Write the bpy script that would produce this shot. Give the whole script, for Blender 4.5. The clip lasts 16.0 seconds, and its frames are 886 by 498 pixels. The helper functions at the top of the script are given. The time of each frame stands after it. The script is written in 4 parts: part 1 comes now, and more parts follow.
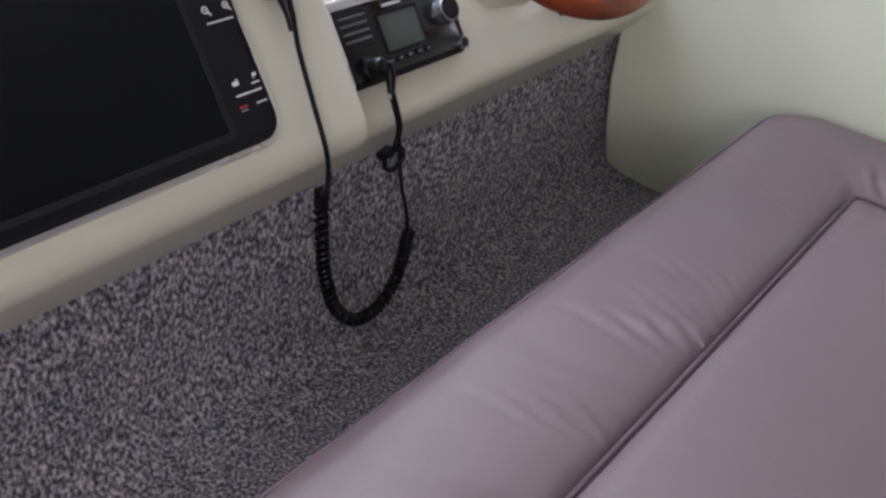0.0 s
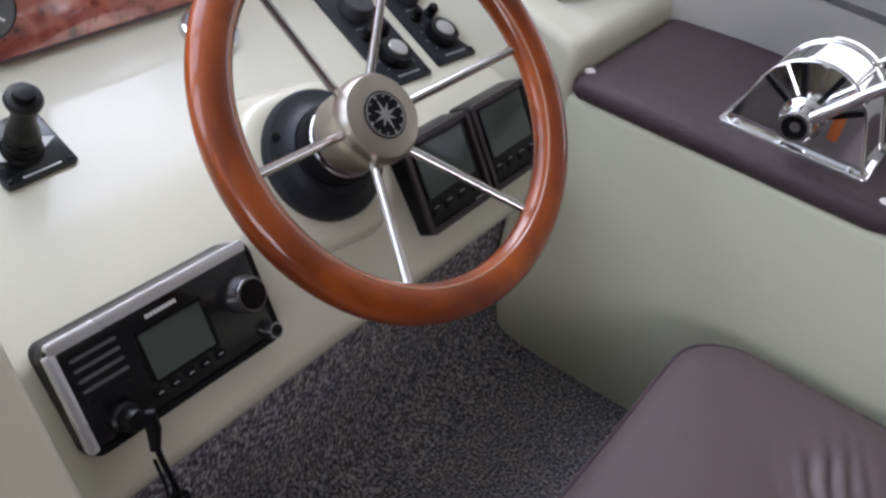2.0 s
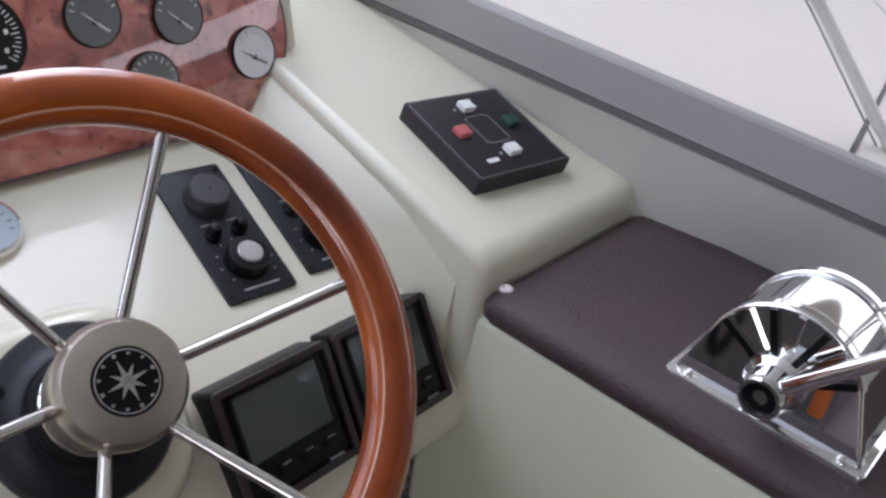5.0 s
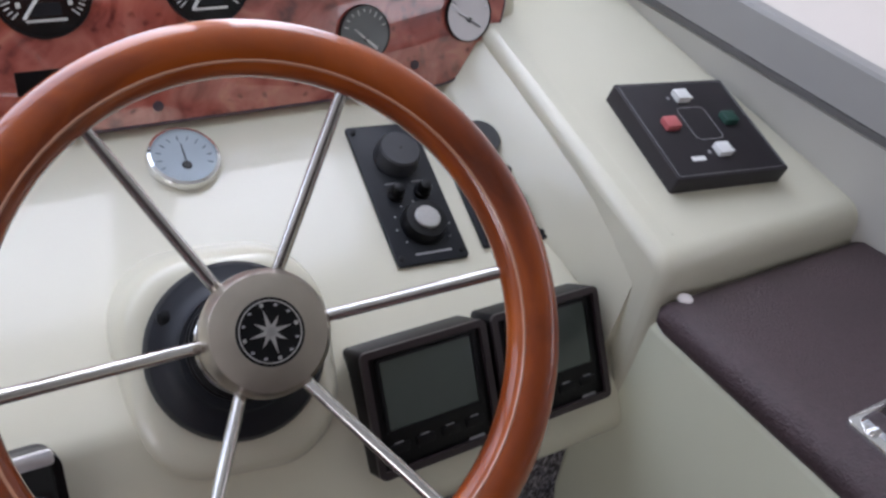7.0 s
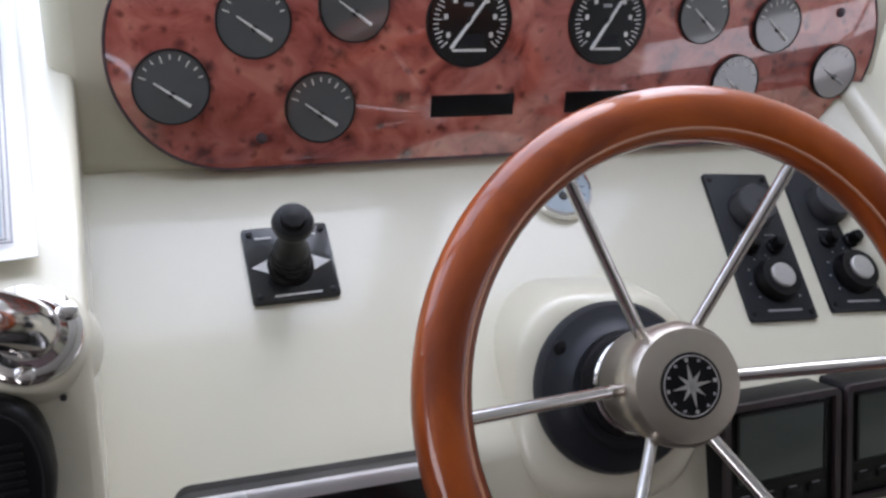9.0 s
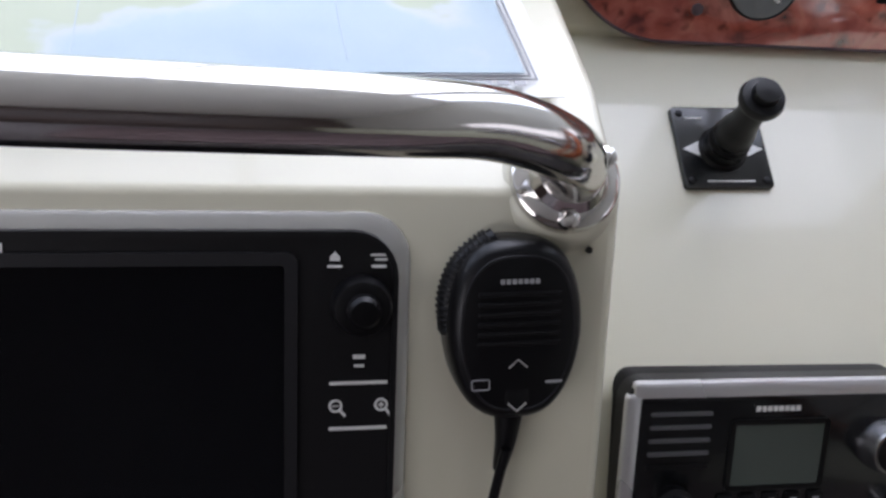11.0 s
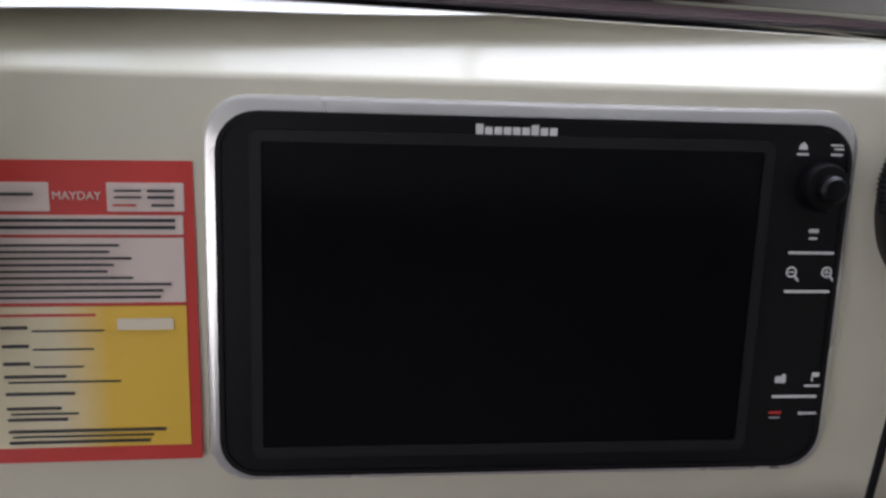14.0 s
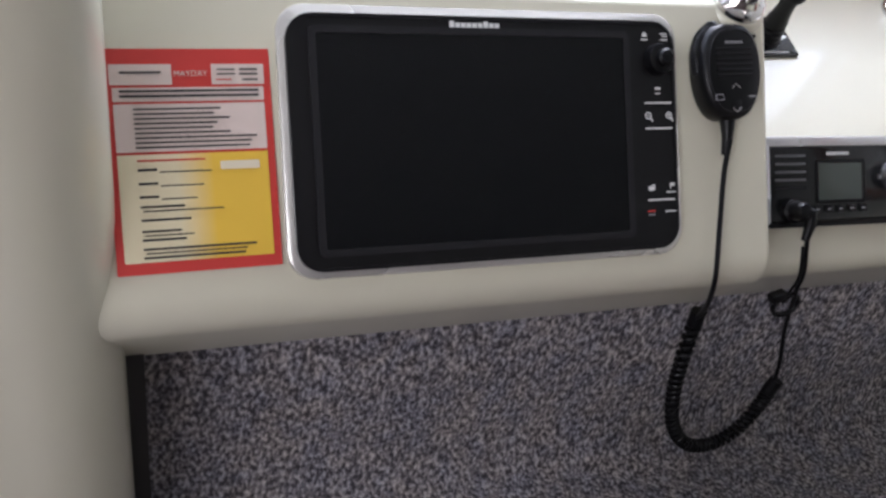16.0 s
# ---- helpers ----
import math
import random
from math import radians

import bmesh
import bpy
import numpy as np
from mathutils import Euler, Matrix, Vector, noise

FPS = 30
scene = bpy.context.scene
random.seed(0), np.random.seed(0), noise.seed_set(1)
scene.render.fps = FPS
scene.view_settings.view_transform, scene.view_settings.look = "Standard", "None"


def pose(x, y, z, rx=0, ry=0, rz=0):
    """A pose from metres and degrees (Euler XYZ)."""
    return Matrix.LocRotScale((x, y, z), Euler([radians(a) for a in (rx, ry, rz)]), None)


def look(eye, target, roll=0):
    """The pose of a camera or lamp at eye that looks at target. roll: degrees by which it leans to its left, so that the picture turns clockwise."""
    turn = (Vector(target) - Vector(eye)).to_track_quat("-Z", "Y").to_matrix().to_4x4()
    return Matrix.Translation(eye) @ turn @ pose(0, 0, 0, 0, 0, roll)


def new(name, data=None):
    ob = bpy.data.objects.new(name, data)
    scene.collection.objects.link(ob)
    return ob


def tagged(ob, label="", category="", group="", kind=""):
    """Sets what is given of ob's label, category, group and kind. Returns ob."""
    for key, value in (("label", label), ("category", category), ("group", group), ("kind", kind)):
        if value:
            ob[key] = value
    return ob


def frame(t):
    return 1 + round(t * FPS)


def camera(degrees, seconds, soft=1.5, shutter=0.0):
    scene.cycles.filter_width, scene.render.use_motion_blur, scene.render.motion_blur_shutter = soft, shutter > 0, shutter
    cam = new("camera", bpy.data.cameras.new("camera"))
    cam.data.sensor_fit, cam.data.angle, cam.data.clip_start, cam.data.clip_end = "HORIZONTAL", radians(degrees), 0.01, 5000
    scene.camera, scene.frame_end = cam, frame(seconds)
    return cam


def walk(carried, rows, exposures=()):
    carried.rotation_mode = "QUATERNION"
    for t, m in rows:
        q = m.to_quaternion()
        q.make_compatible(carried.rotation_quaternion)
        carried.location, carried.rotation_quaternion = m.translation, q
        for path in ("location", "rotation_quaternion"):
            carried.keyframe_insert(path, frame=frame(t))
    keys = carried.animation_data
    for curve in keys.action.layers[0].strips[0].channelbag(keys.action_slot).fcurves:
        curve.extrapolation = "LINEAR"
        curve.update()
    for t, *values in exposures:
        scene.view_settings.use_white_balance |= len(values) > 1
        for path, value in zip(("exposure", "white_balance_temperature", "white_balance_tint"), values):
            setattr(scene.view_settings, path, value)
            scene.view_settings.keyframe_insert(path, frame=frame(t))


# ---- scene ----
cam = camera(52.48, 16.0, soft=2.7)
PATH = [
    (0.0, -0.3080, -0.5914, 0.8247, 54.57, -5.21, -50.05),
    (0.5, -0.2055, -0.5621, 0.8069, 54.39, -4.94, -56.17),
    (1.0, -0.1148, -0.5163, 0.8186, 54.89, -5.29, -58.93),
    (1.5, 0.0011, -0.4546, 0.8915, 53.27, -6.62, -56.99),
    (2.0, 0.0894, -0.3882, 0.9697, 51.77, -8.03, -53.32),
    (2.5, 0.1403, -0.3438, 0.9631, 54.50, -8.33, -52.41),
    (3.0, 0.1943, -0.3441, 0.9755, 55.46, -8.47, -51.23),
    (3.5, 0.2527, -0.3642, 0.9636, 57.63, -7.84, -50.93),
    (4.0, 0.2987, -0.3588, 0.9485, 59.84, -8.46, -51.69),
    (4.2, 0.3241, -0.3553, 0.9463, 60.15, -8.35, -51.76),
    (6.5, 0.4991, -0.3938, 0.9442, 54.94, -8.32, -35.03),
    (7.0, 0.4702, -0.3667, 0.9547, 53.94, -8.43, -31.46),
    (7.5, 0.4308, -0.3347, 0.9666, 53.29, -8.72, -28.36),
    (8.0, 0.3878, -0.3127, 0.9761, 52.98, -8.97, -25.07),
    (8.2, 0.3711, -0.3078, 0.9773, 53.06, -8.88, -23.91),
    (10.3, 0.1793, -0.2422, 0.9300, 47.11, -8.77, -11.30),
    (10.5, 0.1603, -0.2371, 0.9168, 46.54, -8.52, -10.33),
    (11.0, 0.1166, -0.2297, 0.8869, 45.51, -7.68, -7.94),
    (11.5, 0.0716, -0.2339, 0.8556, 46.33, -6.60, -6.88),
    (12.0, 0.0374, -0.2313, 0.8403, 45.94, -5.81, -5.45),
    (12.5, 0.0128, -0.2348, 0.8416, 45.19, -4.76, -3.44),
    (13.0, -0.0188, -0.2517, 0.8496, 45.00, -3.78, -1.69),
    (13.5, -0.0678, -0.2833, 0.8598, 45.57, -3.84, -1.53),
    (14.0, -0.1138, -0.3207, 0.8871, 45.24, -5.03, -4.37),
    (14.5, -0.1247, -0.3925, 0.9147, 46.86, -5.62, -8.74),
    (15.0, -0.1475, -0.4535, 0.9083, 49.19, -7.28, -14.78),
    (15.5, -0.1878, -0.5465, 0.8557, 54.97, -7.03, -18.85),
    (16.0, -0.3097, -0.6121, 0.8526, 56.15, -8.21, -18.31),
]
walk(cam, [(t, pose(x, y, z, a, b, c)) for t, x, y, z, a, b, c in PATH], exposures=[(t, e, 5900, 19) for t, e in ((0.0, 0.8), (0.5, 1.03), (1.0, 1.05), (1.5, 0.78), (2.2, 0.26), (3.0, 0.12), (4.2, 0.2), (8.2, 0.2), (10.3, 0.0), (13.5, 0.15), (15.0, 0.2), (16.0, 0.78))])

# ---- light ----
world = bpy.data.worlds.new("world")
scene.world = world
world.use_nodes = True
wn, wl = world.node_tree.nodes, world.node_tree.links
sky = wn.new("ShaderNodeTexSky")
sky.sky_type = "NISHITA"
sky.sun_disc = False
sky.sun_elevation, sky.sun_rotation = radians(48), radians(25)
sky.air_density, sky.dust_density, sky.ozone_density = 1.0, 4.0, 1.0
pale = wn.new("ShaderNodeHueSaturation")
pale.inputs["Saturation"].default_value = 0.25
wl.new(sky.outputs["Color"], pale.inputs["Color"])
wl.new(pale.outputs["Color"], wn["Background"].inputs["Color"])
wn["Background"].inputs["Strength"].default_value = 0.15

sun_data = bpy.data.lights.new("sun", "SUN")
sun_data.energy, sun_data.angle, sun_data.color = 0.5, radians(50), (1.0, 0.96, 0.9)
sun = new("sun", sun_data)
sun.matrix_world = look((2, 3, 6), (0.5, 0.2, 0.5))


def area_lamp(name, m, w, h, watts, color=(0.80, 0.89, 1.0)):
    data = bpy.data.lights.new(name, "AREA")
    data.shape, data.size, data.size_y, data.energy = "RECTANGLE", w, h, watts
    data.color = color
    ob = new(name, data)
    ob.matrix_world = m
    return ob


for x0, x1 in ((-1.54, -0.42), (-0.30, 0.074), (0.096, 0.77), (0.87, 1.30)):
    w = x1 - x0
    area_lamp("windscreen_daylight", look(((x0 + x1) / 2, 0.735, 1.165), ((x0 + x1) / 2, 0.735 - 0.79, 1.165 - 0.61)), w, 1.22, 9.3 * w)
# warm fill lamp, added on the port side where no source is known
area_lamp("port_fill", look((-1.58, -1.55, 1.1), (0.4, 0.0, 0.2)), 1.3, 0.68, 10.5, (1.0, 0.955, 0.88))


# ---- materials ----
def material(name, color, rough=0.5, metal=0.0, coat=0.0, var=0.06, grain=40.0, bump=0.0, bump_scale=300.0, spec=0.5, tint=None, ior=1.5, polish=0.06):
    """A surface with two scales of colour variation, uneven gloss and fine relief."""
    m = bpy.data.materials.new(name)
    m.use_nodes = True
    n, l = m.node_tree.nodes, m.node_tree.links
    b = n["Principled BSDF"]
    b.inputs["Roughness"].default_value, b.inputs["Metallic"].default_value = rough, metal
    b.inputs["Coat Weight"].default_value, b.inputs["Coat Roughness"].default_value = coat, polish
    b.inputs["Specular IOR Level"].default_value = spec
    b.inputs["Coat IOR"].default_value = ior
    tc = n.new("ShaderNodeTexCoord")
    big, small = n.new("ShaderNodeTexNoise"), n.new("ShaderNodeTexNoise")
    big.inputs["Scale"].default_value, small.inputs["Scale"].default_value = grain * 0.12, grain
    big.inputs["Detail"].default_value, small.inputs["Detail"].default_value = 3, 4
    add = n.new("ShaderNodeMath")
    add.operation = "ADD"
    half = n.new("ShaderNodeMath")
    half.operation = "MULTIPLY"
    half.inputs[1].default_value = 0.5
    mix = n.new("ShaderNodeMix")
    mix.data_type = "RGBA"
    low = tint or tuple(c * (1 - 2.2 * var) for c in color)
    mix.inputs["A"].default_value = (*low, 1)
    mix.inputs["B"].default_value = (*[min(1, c * (1 + var)) for c in color], 1)
    for t in (big, small):
        l.new(tc.outputs["Object"], t.inputs["Vector"])
    l.new(big.outputs["Fac"], add.inputs[0])
    l.new(small.outputs["Fac"], add.inputs[1])
    l.new(add.outputs[0], half.inputs[0])
    l.new(half.outputs[0], mix.inputs["Factor"])
    l.new(mix.outputs["Result"], b.inputs["Base Color"])
    rr = n.new("ShaderNodeMapRange")
    rr.inputs["To Min"].default_value, rr.inputs["To Max"].default_value = rough * 0.8, min(1, rough * 1.25)
    l.new(big.outputs["Fac"], rr.inputs["Value"])
    l.new(rr.outputs["Result"], b.inputs["Roughness"])
    if bump:
        bn, tex = n.new("ShaderNodeBump"), n.new("ShaderNodeTexNoise")
        tex.inputs["Scale"].default_value, tex.inputs["Detail"].default_value = bump_scale, 4
        bn.inputs["Strength"].default_value, bn.inputs["Distance"].default_value = bump, 0.002
        l.new(tc.outputs["Object"], tex.inputs["Vector"])
        l.new(tex.outputs["Fac"], bn.inputs["Height"])
        l.new(bn.outputs["Normal"], b.inputs["Normal"])
    return m


def ramp_material(name, scale, stops, rough, coat=0.0, bump=0.0, stretch=(1, 1, 1), detail=8.0, distortion=0.0, kind="NOISE", lift=0.003, ior=1.5, polish=0.05):
    m = bpy.data.materials.new(name)
    m.use_nodes = True
    n, l = m.node_tree.nodes, m.node_tree.links
    b = n["Principled BSDF"]
    b.inputs["Roughness"].default_value, b.inputs["Coat Weight"].default_value, b.inputs["Coat Roughness"].default_value = rough, coat, polish
    b.inputs["Coat IOR"].default_value = ior
    b.inputs["Specular IOR Level"].default_value = 0.2 if coat else 0.5
    tc, mp = n.new("ShaderNodeTexCoord"), n.new("ShaderNodeMapping")
    mp.inputs["Scale"].default_value = stretch
    l.new(tc.outputs["Object"], mp.inputs["Vector"])
    if kind == "NOISE":
        t = n.new("ShaderNodeTexNoise")
        t.inputs["Detail"].default_value, t.inputs["Distortion"].default_value = detail, distortion
        out = t.outputs["Fac"]
    else:
        t = n.new("ShaderNodeTexVoronoi")
        out = t.outputs["Color"]
    t.inputs["Scale"].default_value = scale
    l.new(mp.outputs["Vector"], t.inputs["Vector"])
    r = n.new("ShaderNodeValToRGB")
    r.color_ramp.elements[0].position, r.color_ramp.elements[0].color = stops[0][0], (*stops[0][1], 1)
    r.color_ramp.elements[1].position, r.color_ramp.elements[1].color = stops[-1][0], (*stops[-1][1], 1)
    for p, c in stops[1:-1]:
        e = r.color_ramp.elements.new(p)
        e.color = (*c, 1)
    l.new(out, r.inputs["Fac"])
    l.new(r.outputs["Color"], b.inputs["Base Color"])
    if bump:
        bn = n.new("ShaderNodeBump")
        bn.inputs["Strength"].default_value, bn.inputs["Distance"].default_value = bump, lift
        l.new(out, bn.inputs["Height"])
        l.new(bn.outputs["Normal"], b.inputs["Normal"])
    return m


GEL = material("cream_gelcoat", (0.665, 0.64, 0.505), 0.34, coat=0.65, ior=1.43, polish=0.035, var=0.035, grain=14, bump=0.05, bump_scale=9)
WALL = material("cream_side_lining", (0.68, 0.685, 0.525), 0.42, var=0.03, grain=10, bump=0.04, bump_scale=60)
LINING = material("grey_hull_lining", (0.49, 0.477, 0.43), 0.55, var=0.04, grain=25, bump=0.06, bump_scale=500)
BAND = material("darker_grey_band", (0.31, 0.302, 0.285), 0.55, var=0.05, grain=25, bump=0.06, bump_scale=500)
CEIL = material("white_headliner", (0.75, 0.74, 0.71), 0.7, var=0.03, grain=8)
BULK = material("brown_teak_bulkhead", (0.075, 0.048, 0.038), 0.4, var=0.15, grain=9)
DECK = material("white_deck", (0.47, 0.447, 0.41), 0.5, var=0.02, grain=6)
MAUVE = material("mauve_leatherette", (0.126, 0.091, 0.095), 0.46, var=0.06, grain=30, bump=0.12, bump_scale=420)
PIPING = material("dark_mauve_piping", (0.085, 0.055, 0.065), 0.5, var=0.08, grain=60)
PLUM = material("dark_plum_vinyl", (0.072, 0.046, 0.050), 0.55, var=0.28, grain=170, bump=0.8, bump_scale=420)
BLACK = material("black_plastic", (0.0035, 0.0034, 0.0042), 0.34, spec=0.25, var=0.15, grain=80, bump=0.05, bump_scale=900)
BEZEL = material("charcoal_bezel", (0.0056, 0.0054, 0.0062), 0.45, spec=0.27, var=0.08, grain=60, bump=0.04, bump_scale=900)
LIP = material("soft_charcoal_lip", (0.011, 0.0107, 0.0122), 0.5, spec=0.3, var=0.08, grain=60)
GLASSK = material("dark_screen_glass", (0.0026, 0.0031, 0.0042), 0.12, spec=0.30, var=0.1, grain=5)
LCD = material("grey_green_lcd", (0.062, 0.077, 0.066), 0.22, var=0.04, grain=20, coat=0.3)
SILVER = material("silver_painted_plastic", (0.78, 0.78, 0.79), 0.27, metal=0.55, var=0.05, grain=30)
KNOBSILVER = material("dark_silver_knob", (0.36, 0.36, 0.37), 0.26, metal=0.95, var=0.06, grain=40)
CHROME = material("polished_chrome", (0.82, 0.82, 0.82), 0.06, metal=1.0, var=0.03, grain=20)
STAIN = material("stainless_rail", (0.66, 0.64, 0.62), 0.10, metal=1.0, var=0.05, grain=12)
HUBM = material("brushed_nickel", (0.57, 0.52, 0.45), 0.33, metal=1.0, var=0.05, grain=120)
STAR = material("worn_silver_print", (0.44, 0.43, 0.41), 0.35, metal=0.3, var=0.15, grain=300)
SLOT = material("shaded_slot_print", (0.10, 0.10, 0.105), 0.5, var=0.05)
WHITE = material("white_print", (0.72, 0.72, 0.70), 0.5, var=0.03)
GREYP = material("grey_print", (0.33, 0.33, 0.34), 0.5, var=0.03)
RED = material("red_print", (0.60, 0.045, 0.035), 0.45, var=0.06)
REDB = material("coral_red_button", (0.52, 0.13, 0.13), 0.4, var=0.06)
GREENB = material("dark_green_button", (0.012, 0.055, 0.04), 0.45, var=0.06)
YELLOW = ramp_material("yellow_fading_to_cream_print", 1.0, [(0.38, (0.74, 0.66, 0.44)), (0.62, (0.78, 0.50, 0.05))], 0.45)
fade = [n for n in YELLOW.node_tree.nodes if n.type == "VALTORGB"][0]
place = [n for n in YELLOW.node_tree.nodes if n.type == "TEX_COORD"][0]
across = YELLOW.node_tree.nodes.new("ShaderNodeSeparateXYZ")
stretch = YELLOW.node_tree.nodes.new("ShaderNodeMapRange")
stretch.inputs["From Min"].default_value, stretch.inputs["From Max"].default_value = -0.056, 0.056
YELLOW.node_tree.links.new(place.outputs["Object"], across.inputs[0])
YELLOW.node_tree.links.new(across.outputs["X"], stretch.inputs["Value"])
YELLOW.node_tree.links.new(stretch.outputs["Result"], fade.inputs["Fac"])
CREAMP = material("cream_label_paper", (0.74, 0.66, 0.50), 0.5, var=0.04)
PALEP = material("pale_label_paper", (0.72, 0.60, 0.54), 0.5, var=0.04)
INK = material("black_ink", (0.03, 0.03, 0.03), 0.5, var=0.05)
DIALK = material("black_dial", (0.007, 0.008, 0.009), 0.22, coat=0.3, var=0.1)
DIALW = material("pale_blue_dial", (0.40, 0.47, 0.52), 0.5, var=0.12, grain=30)
GREYD = material("dull_grey_dial", (0.120, 0.130, 0.132), 0.25, coat=1.0, ior=2.0, var=0.15, grain=30)
# dial base lightened to stand for the outside reflected in its glass
PALEGLARE = material("dial_with_painted_glare", (0.38, 0.35, 0.34), 0.2, coat=1.0, ior=2.0, var=0.12, grain=30)
SNAP = material("white_snap_cap", (0.80, 0.74, 0.72), 0.35, var=0.04)
GROOVESHADE = material("dark_grey_groove_shade", (0.13, 0.125, 0.12), 0.6, var=0.12, grain=60)
NEARBLACK = material("matte_near_black", (0.02, 0.018, 0.017), 0.7, var=0.1)
CARPET = ramp_material("speckled_carpet", 225, [(0.34, (0.055, 0.052, 0.058)), (0.45, (0.165, 0.157, 0.168)), (0.55, (0.34, 0.322, 0.333)), (0.68, (0.66, 0.63, 0.64))], 0.95, bump=0.8, detail=2.5, lift=0.006, stretch=(1.0, 1.0, 0.62))
kn, kl = CARPET.node_tree.nodes, CARPET.node_tree.links
tuft = kn.new("ShaderNodeTexNoise")
tuft.inputs["Scale"].default_value, tuft.inputs["Detail"].default_value = 34, 3
dye = kn.new("ShaderNodeValToRGB")
dye.color_ramp.elements[0].position, dye.color_ramp.elements[0].color = 0.34, (0.74, 0.76, 0.84, 1)
dye.color_ramp.elements[1].position, dye.color_ramp.elements[1].color = 0.66, (1.0, 0.95, 0.90, 1)
blend = kn.new("ShaderNodeMix")
blend.data_type, blend.blend_type = "RGBA", "MULTIPLY"
blend.inputs["Factor"].default_value = 1.0
kl.new([n for n in kn if n.type == "TEX_COORD"][0].outputs["Object"], tuft.inputs["Vector"])
kl.new(tuft.outputs["Fac"], dye.inputs["Fac"])
kl.new([n for n in kn if n.type == "VALTORGB" and n != dye][0].outputs["Color"], blend.inputs["A"])
kl.new(dye.outputs["Color"], blend.inputs["B"])
kl.new(blend.outputs["Result"], kn["Principled BSDF"].inputs["Base Color"])
RIMWOOD = ramp_material("varnished_mahogany", 9, [(0.30, (0.115, 0.018, 0.001)), (0.50, (0.225, 0.039, 0.002)), (0.70, (0.385, 0.080, 0.004))], 0.40, coat=1.0, ior=1.5, polish=0.06, stretch=(1.0, 1.0, 7.0), detail=6, distortion=0.6)
CHARCOAL = material("blue_charcoal_panel", (0.017, 0.019, 0.024), 0.4, spec=0.3, var=0.12, grain=60)
PLUMBLACK = material("plum_charcoal_plastic", (0.020, 0.0165, 0.020), 0.4, spec=0.35, var=0.1, grain=60)
# charcoal lightened to carry the sheen on the knob tops
KNOBTOP = material("charcoal_rubber_with_sheen", (0.040, 0.041, 0.046), 0.5, var=0.12, grain=90)
BURL = ramp_material("burl_veneer", 26, [(0.30, (0.16, 0.034, 0.027)), (0.42, (0.40, 0.095, 0.072)), (0.56, (0.54, 0.158, 0.118)), (0.74, (0.66, 0.255, 0.185))], 0.25, coat=1.0, detail=7, distortion=1.1, ior=2.1, polish=0.05)
bn_, bl_ = BURL.node_tree.nodes, BURL.node_tree.links
place = [n for n in bn_ if n.type == "TEX_COORD"][0]
wobble = bn_.new("ShaderNodeTexNoise")
wobble.inputs["Scale"].default_value, wobble.inputs["Detail"].default_value = 90, 4
bent = bn_.new("ShaderNodeMix")
bent.data_type, bent.blend_type = "RGBA", "LINEAR_LIGHT"
bent.inputs["Factor"].default_value = 0.007
bl_.new(place.outputs["Object"], wobble.inputs["Vector"])
bl_.new(place.outputs["Object"], bent.inputs["A"])
bl_.new(wobble.outputs["Color"], bent.inputs["B"])
coat_of_knots = bn_["Principled BSDF"].inputs["Base Color"]
under = [n for n in bn_ if n.type == "VALTORGB"][0].outputs["Color"]
for scale, reach, chance, ink in ((40, 0.34, 0.42, (0.060, 0.014, 0.012)), (95, 0.42, 0.60, (0.12, 0.024, 0.019))):
    eyes = bn_.new("ShaderNodeTexVoronoi")
    eyes.inputs["Scale"].default_value = scale
    bl_.new(bent.outputs["Result"], eyes.inputs["Vector"])
    near = bn_.new("ShaderNodeMapRange")
    near.inputs["From Min"].default_value, near.inputs["From Max"].default_value = reach * 0.1, reach
    near.inputs["To Min"].default_value, near.inputs["To Max"].default_value = 0.9, 0.0
    bl_.new(eyes.outputs["Distance"], near.inputs["Value"])
    pick = bn_.new("ShaderNodeSeparateColor")
    bl_.new(eyes.outputs["Color"], pick.inputs["Color"])
    some = bn_.new("ShaderNodeMath")
    some.operation = "GREATER_THAN"
    some.inputs[1].default_value = chance
    bl_.new(pick.outputs["Red"], some.inputs[0])
    both = bn_.new("ShaderNodeMath")
    both.operation = "MULTIPLY"
    bl_.new(near.outputs["Result"], both.inputs[0])
    bl_.new(some.outputs[0], both.inputs[1])
    knots = bn_.new("ShaderNodeMix")
    knots.data_type = "RGBA"
    knots.inputs["B"].default_value = (*ink, 1)
    bl_.new(both.outputs[0], knots.inputs["Factor"])
    bl_.new(under, knots.inputs["A"])
    under = knots.outputs["Result"]
bl_.new(under, coat_of_knots)
TRIM = material("pale_grey_trim", (0.65, 0.64, 0.61), 0.26, metal=0.6, var=0.05, grain=30)
CHART = ramp_material("sea_chart_print", 5.5, [(0.22, (0.30, 0.38, 0.43)), (0.37, (0.355, 0.43, 0.465)), (0.405, (0.43, 0.47, 0.47)), (0.43, (0.385, 0.42, 0.30)), (0.60, (0.43, 0.455, 0.345))], 0.6, detail=6)
cn, cl = CHART.node_tree.nodes, CHART.node_tree.links
tex = [n for n in cn if n.type == "TEX_NOISE"][0]
ramp = [n for n in cn if n.type == "VALTORGB"][0]
spot = [n for n in cn if n.type == "TEX_COORD"][0]
dot = cn.new("ShaderNodeVectorMath")
dot.operation = "DOT_PRODUCT"
dot.inputs[1].default_value = (-0.55, 0.75, 0)
cl.new(spot.outputs["Object"], dot.inputs[0])
plus = cn.new("ShaderNodeMath")
plus.operation = "ADD"
cl.new(tex.outputs["Fac"], plus.inputs[0])
cl.new(dot.outputs["Value"], plus.inputs[1])
cl.new(plus.outputs[0], ramp.inputs["Fac"])


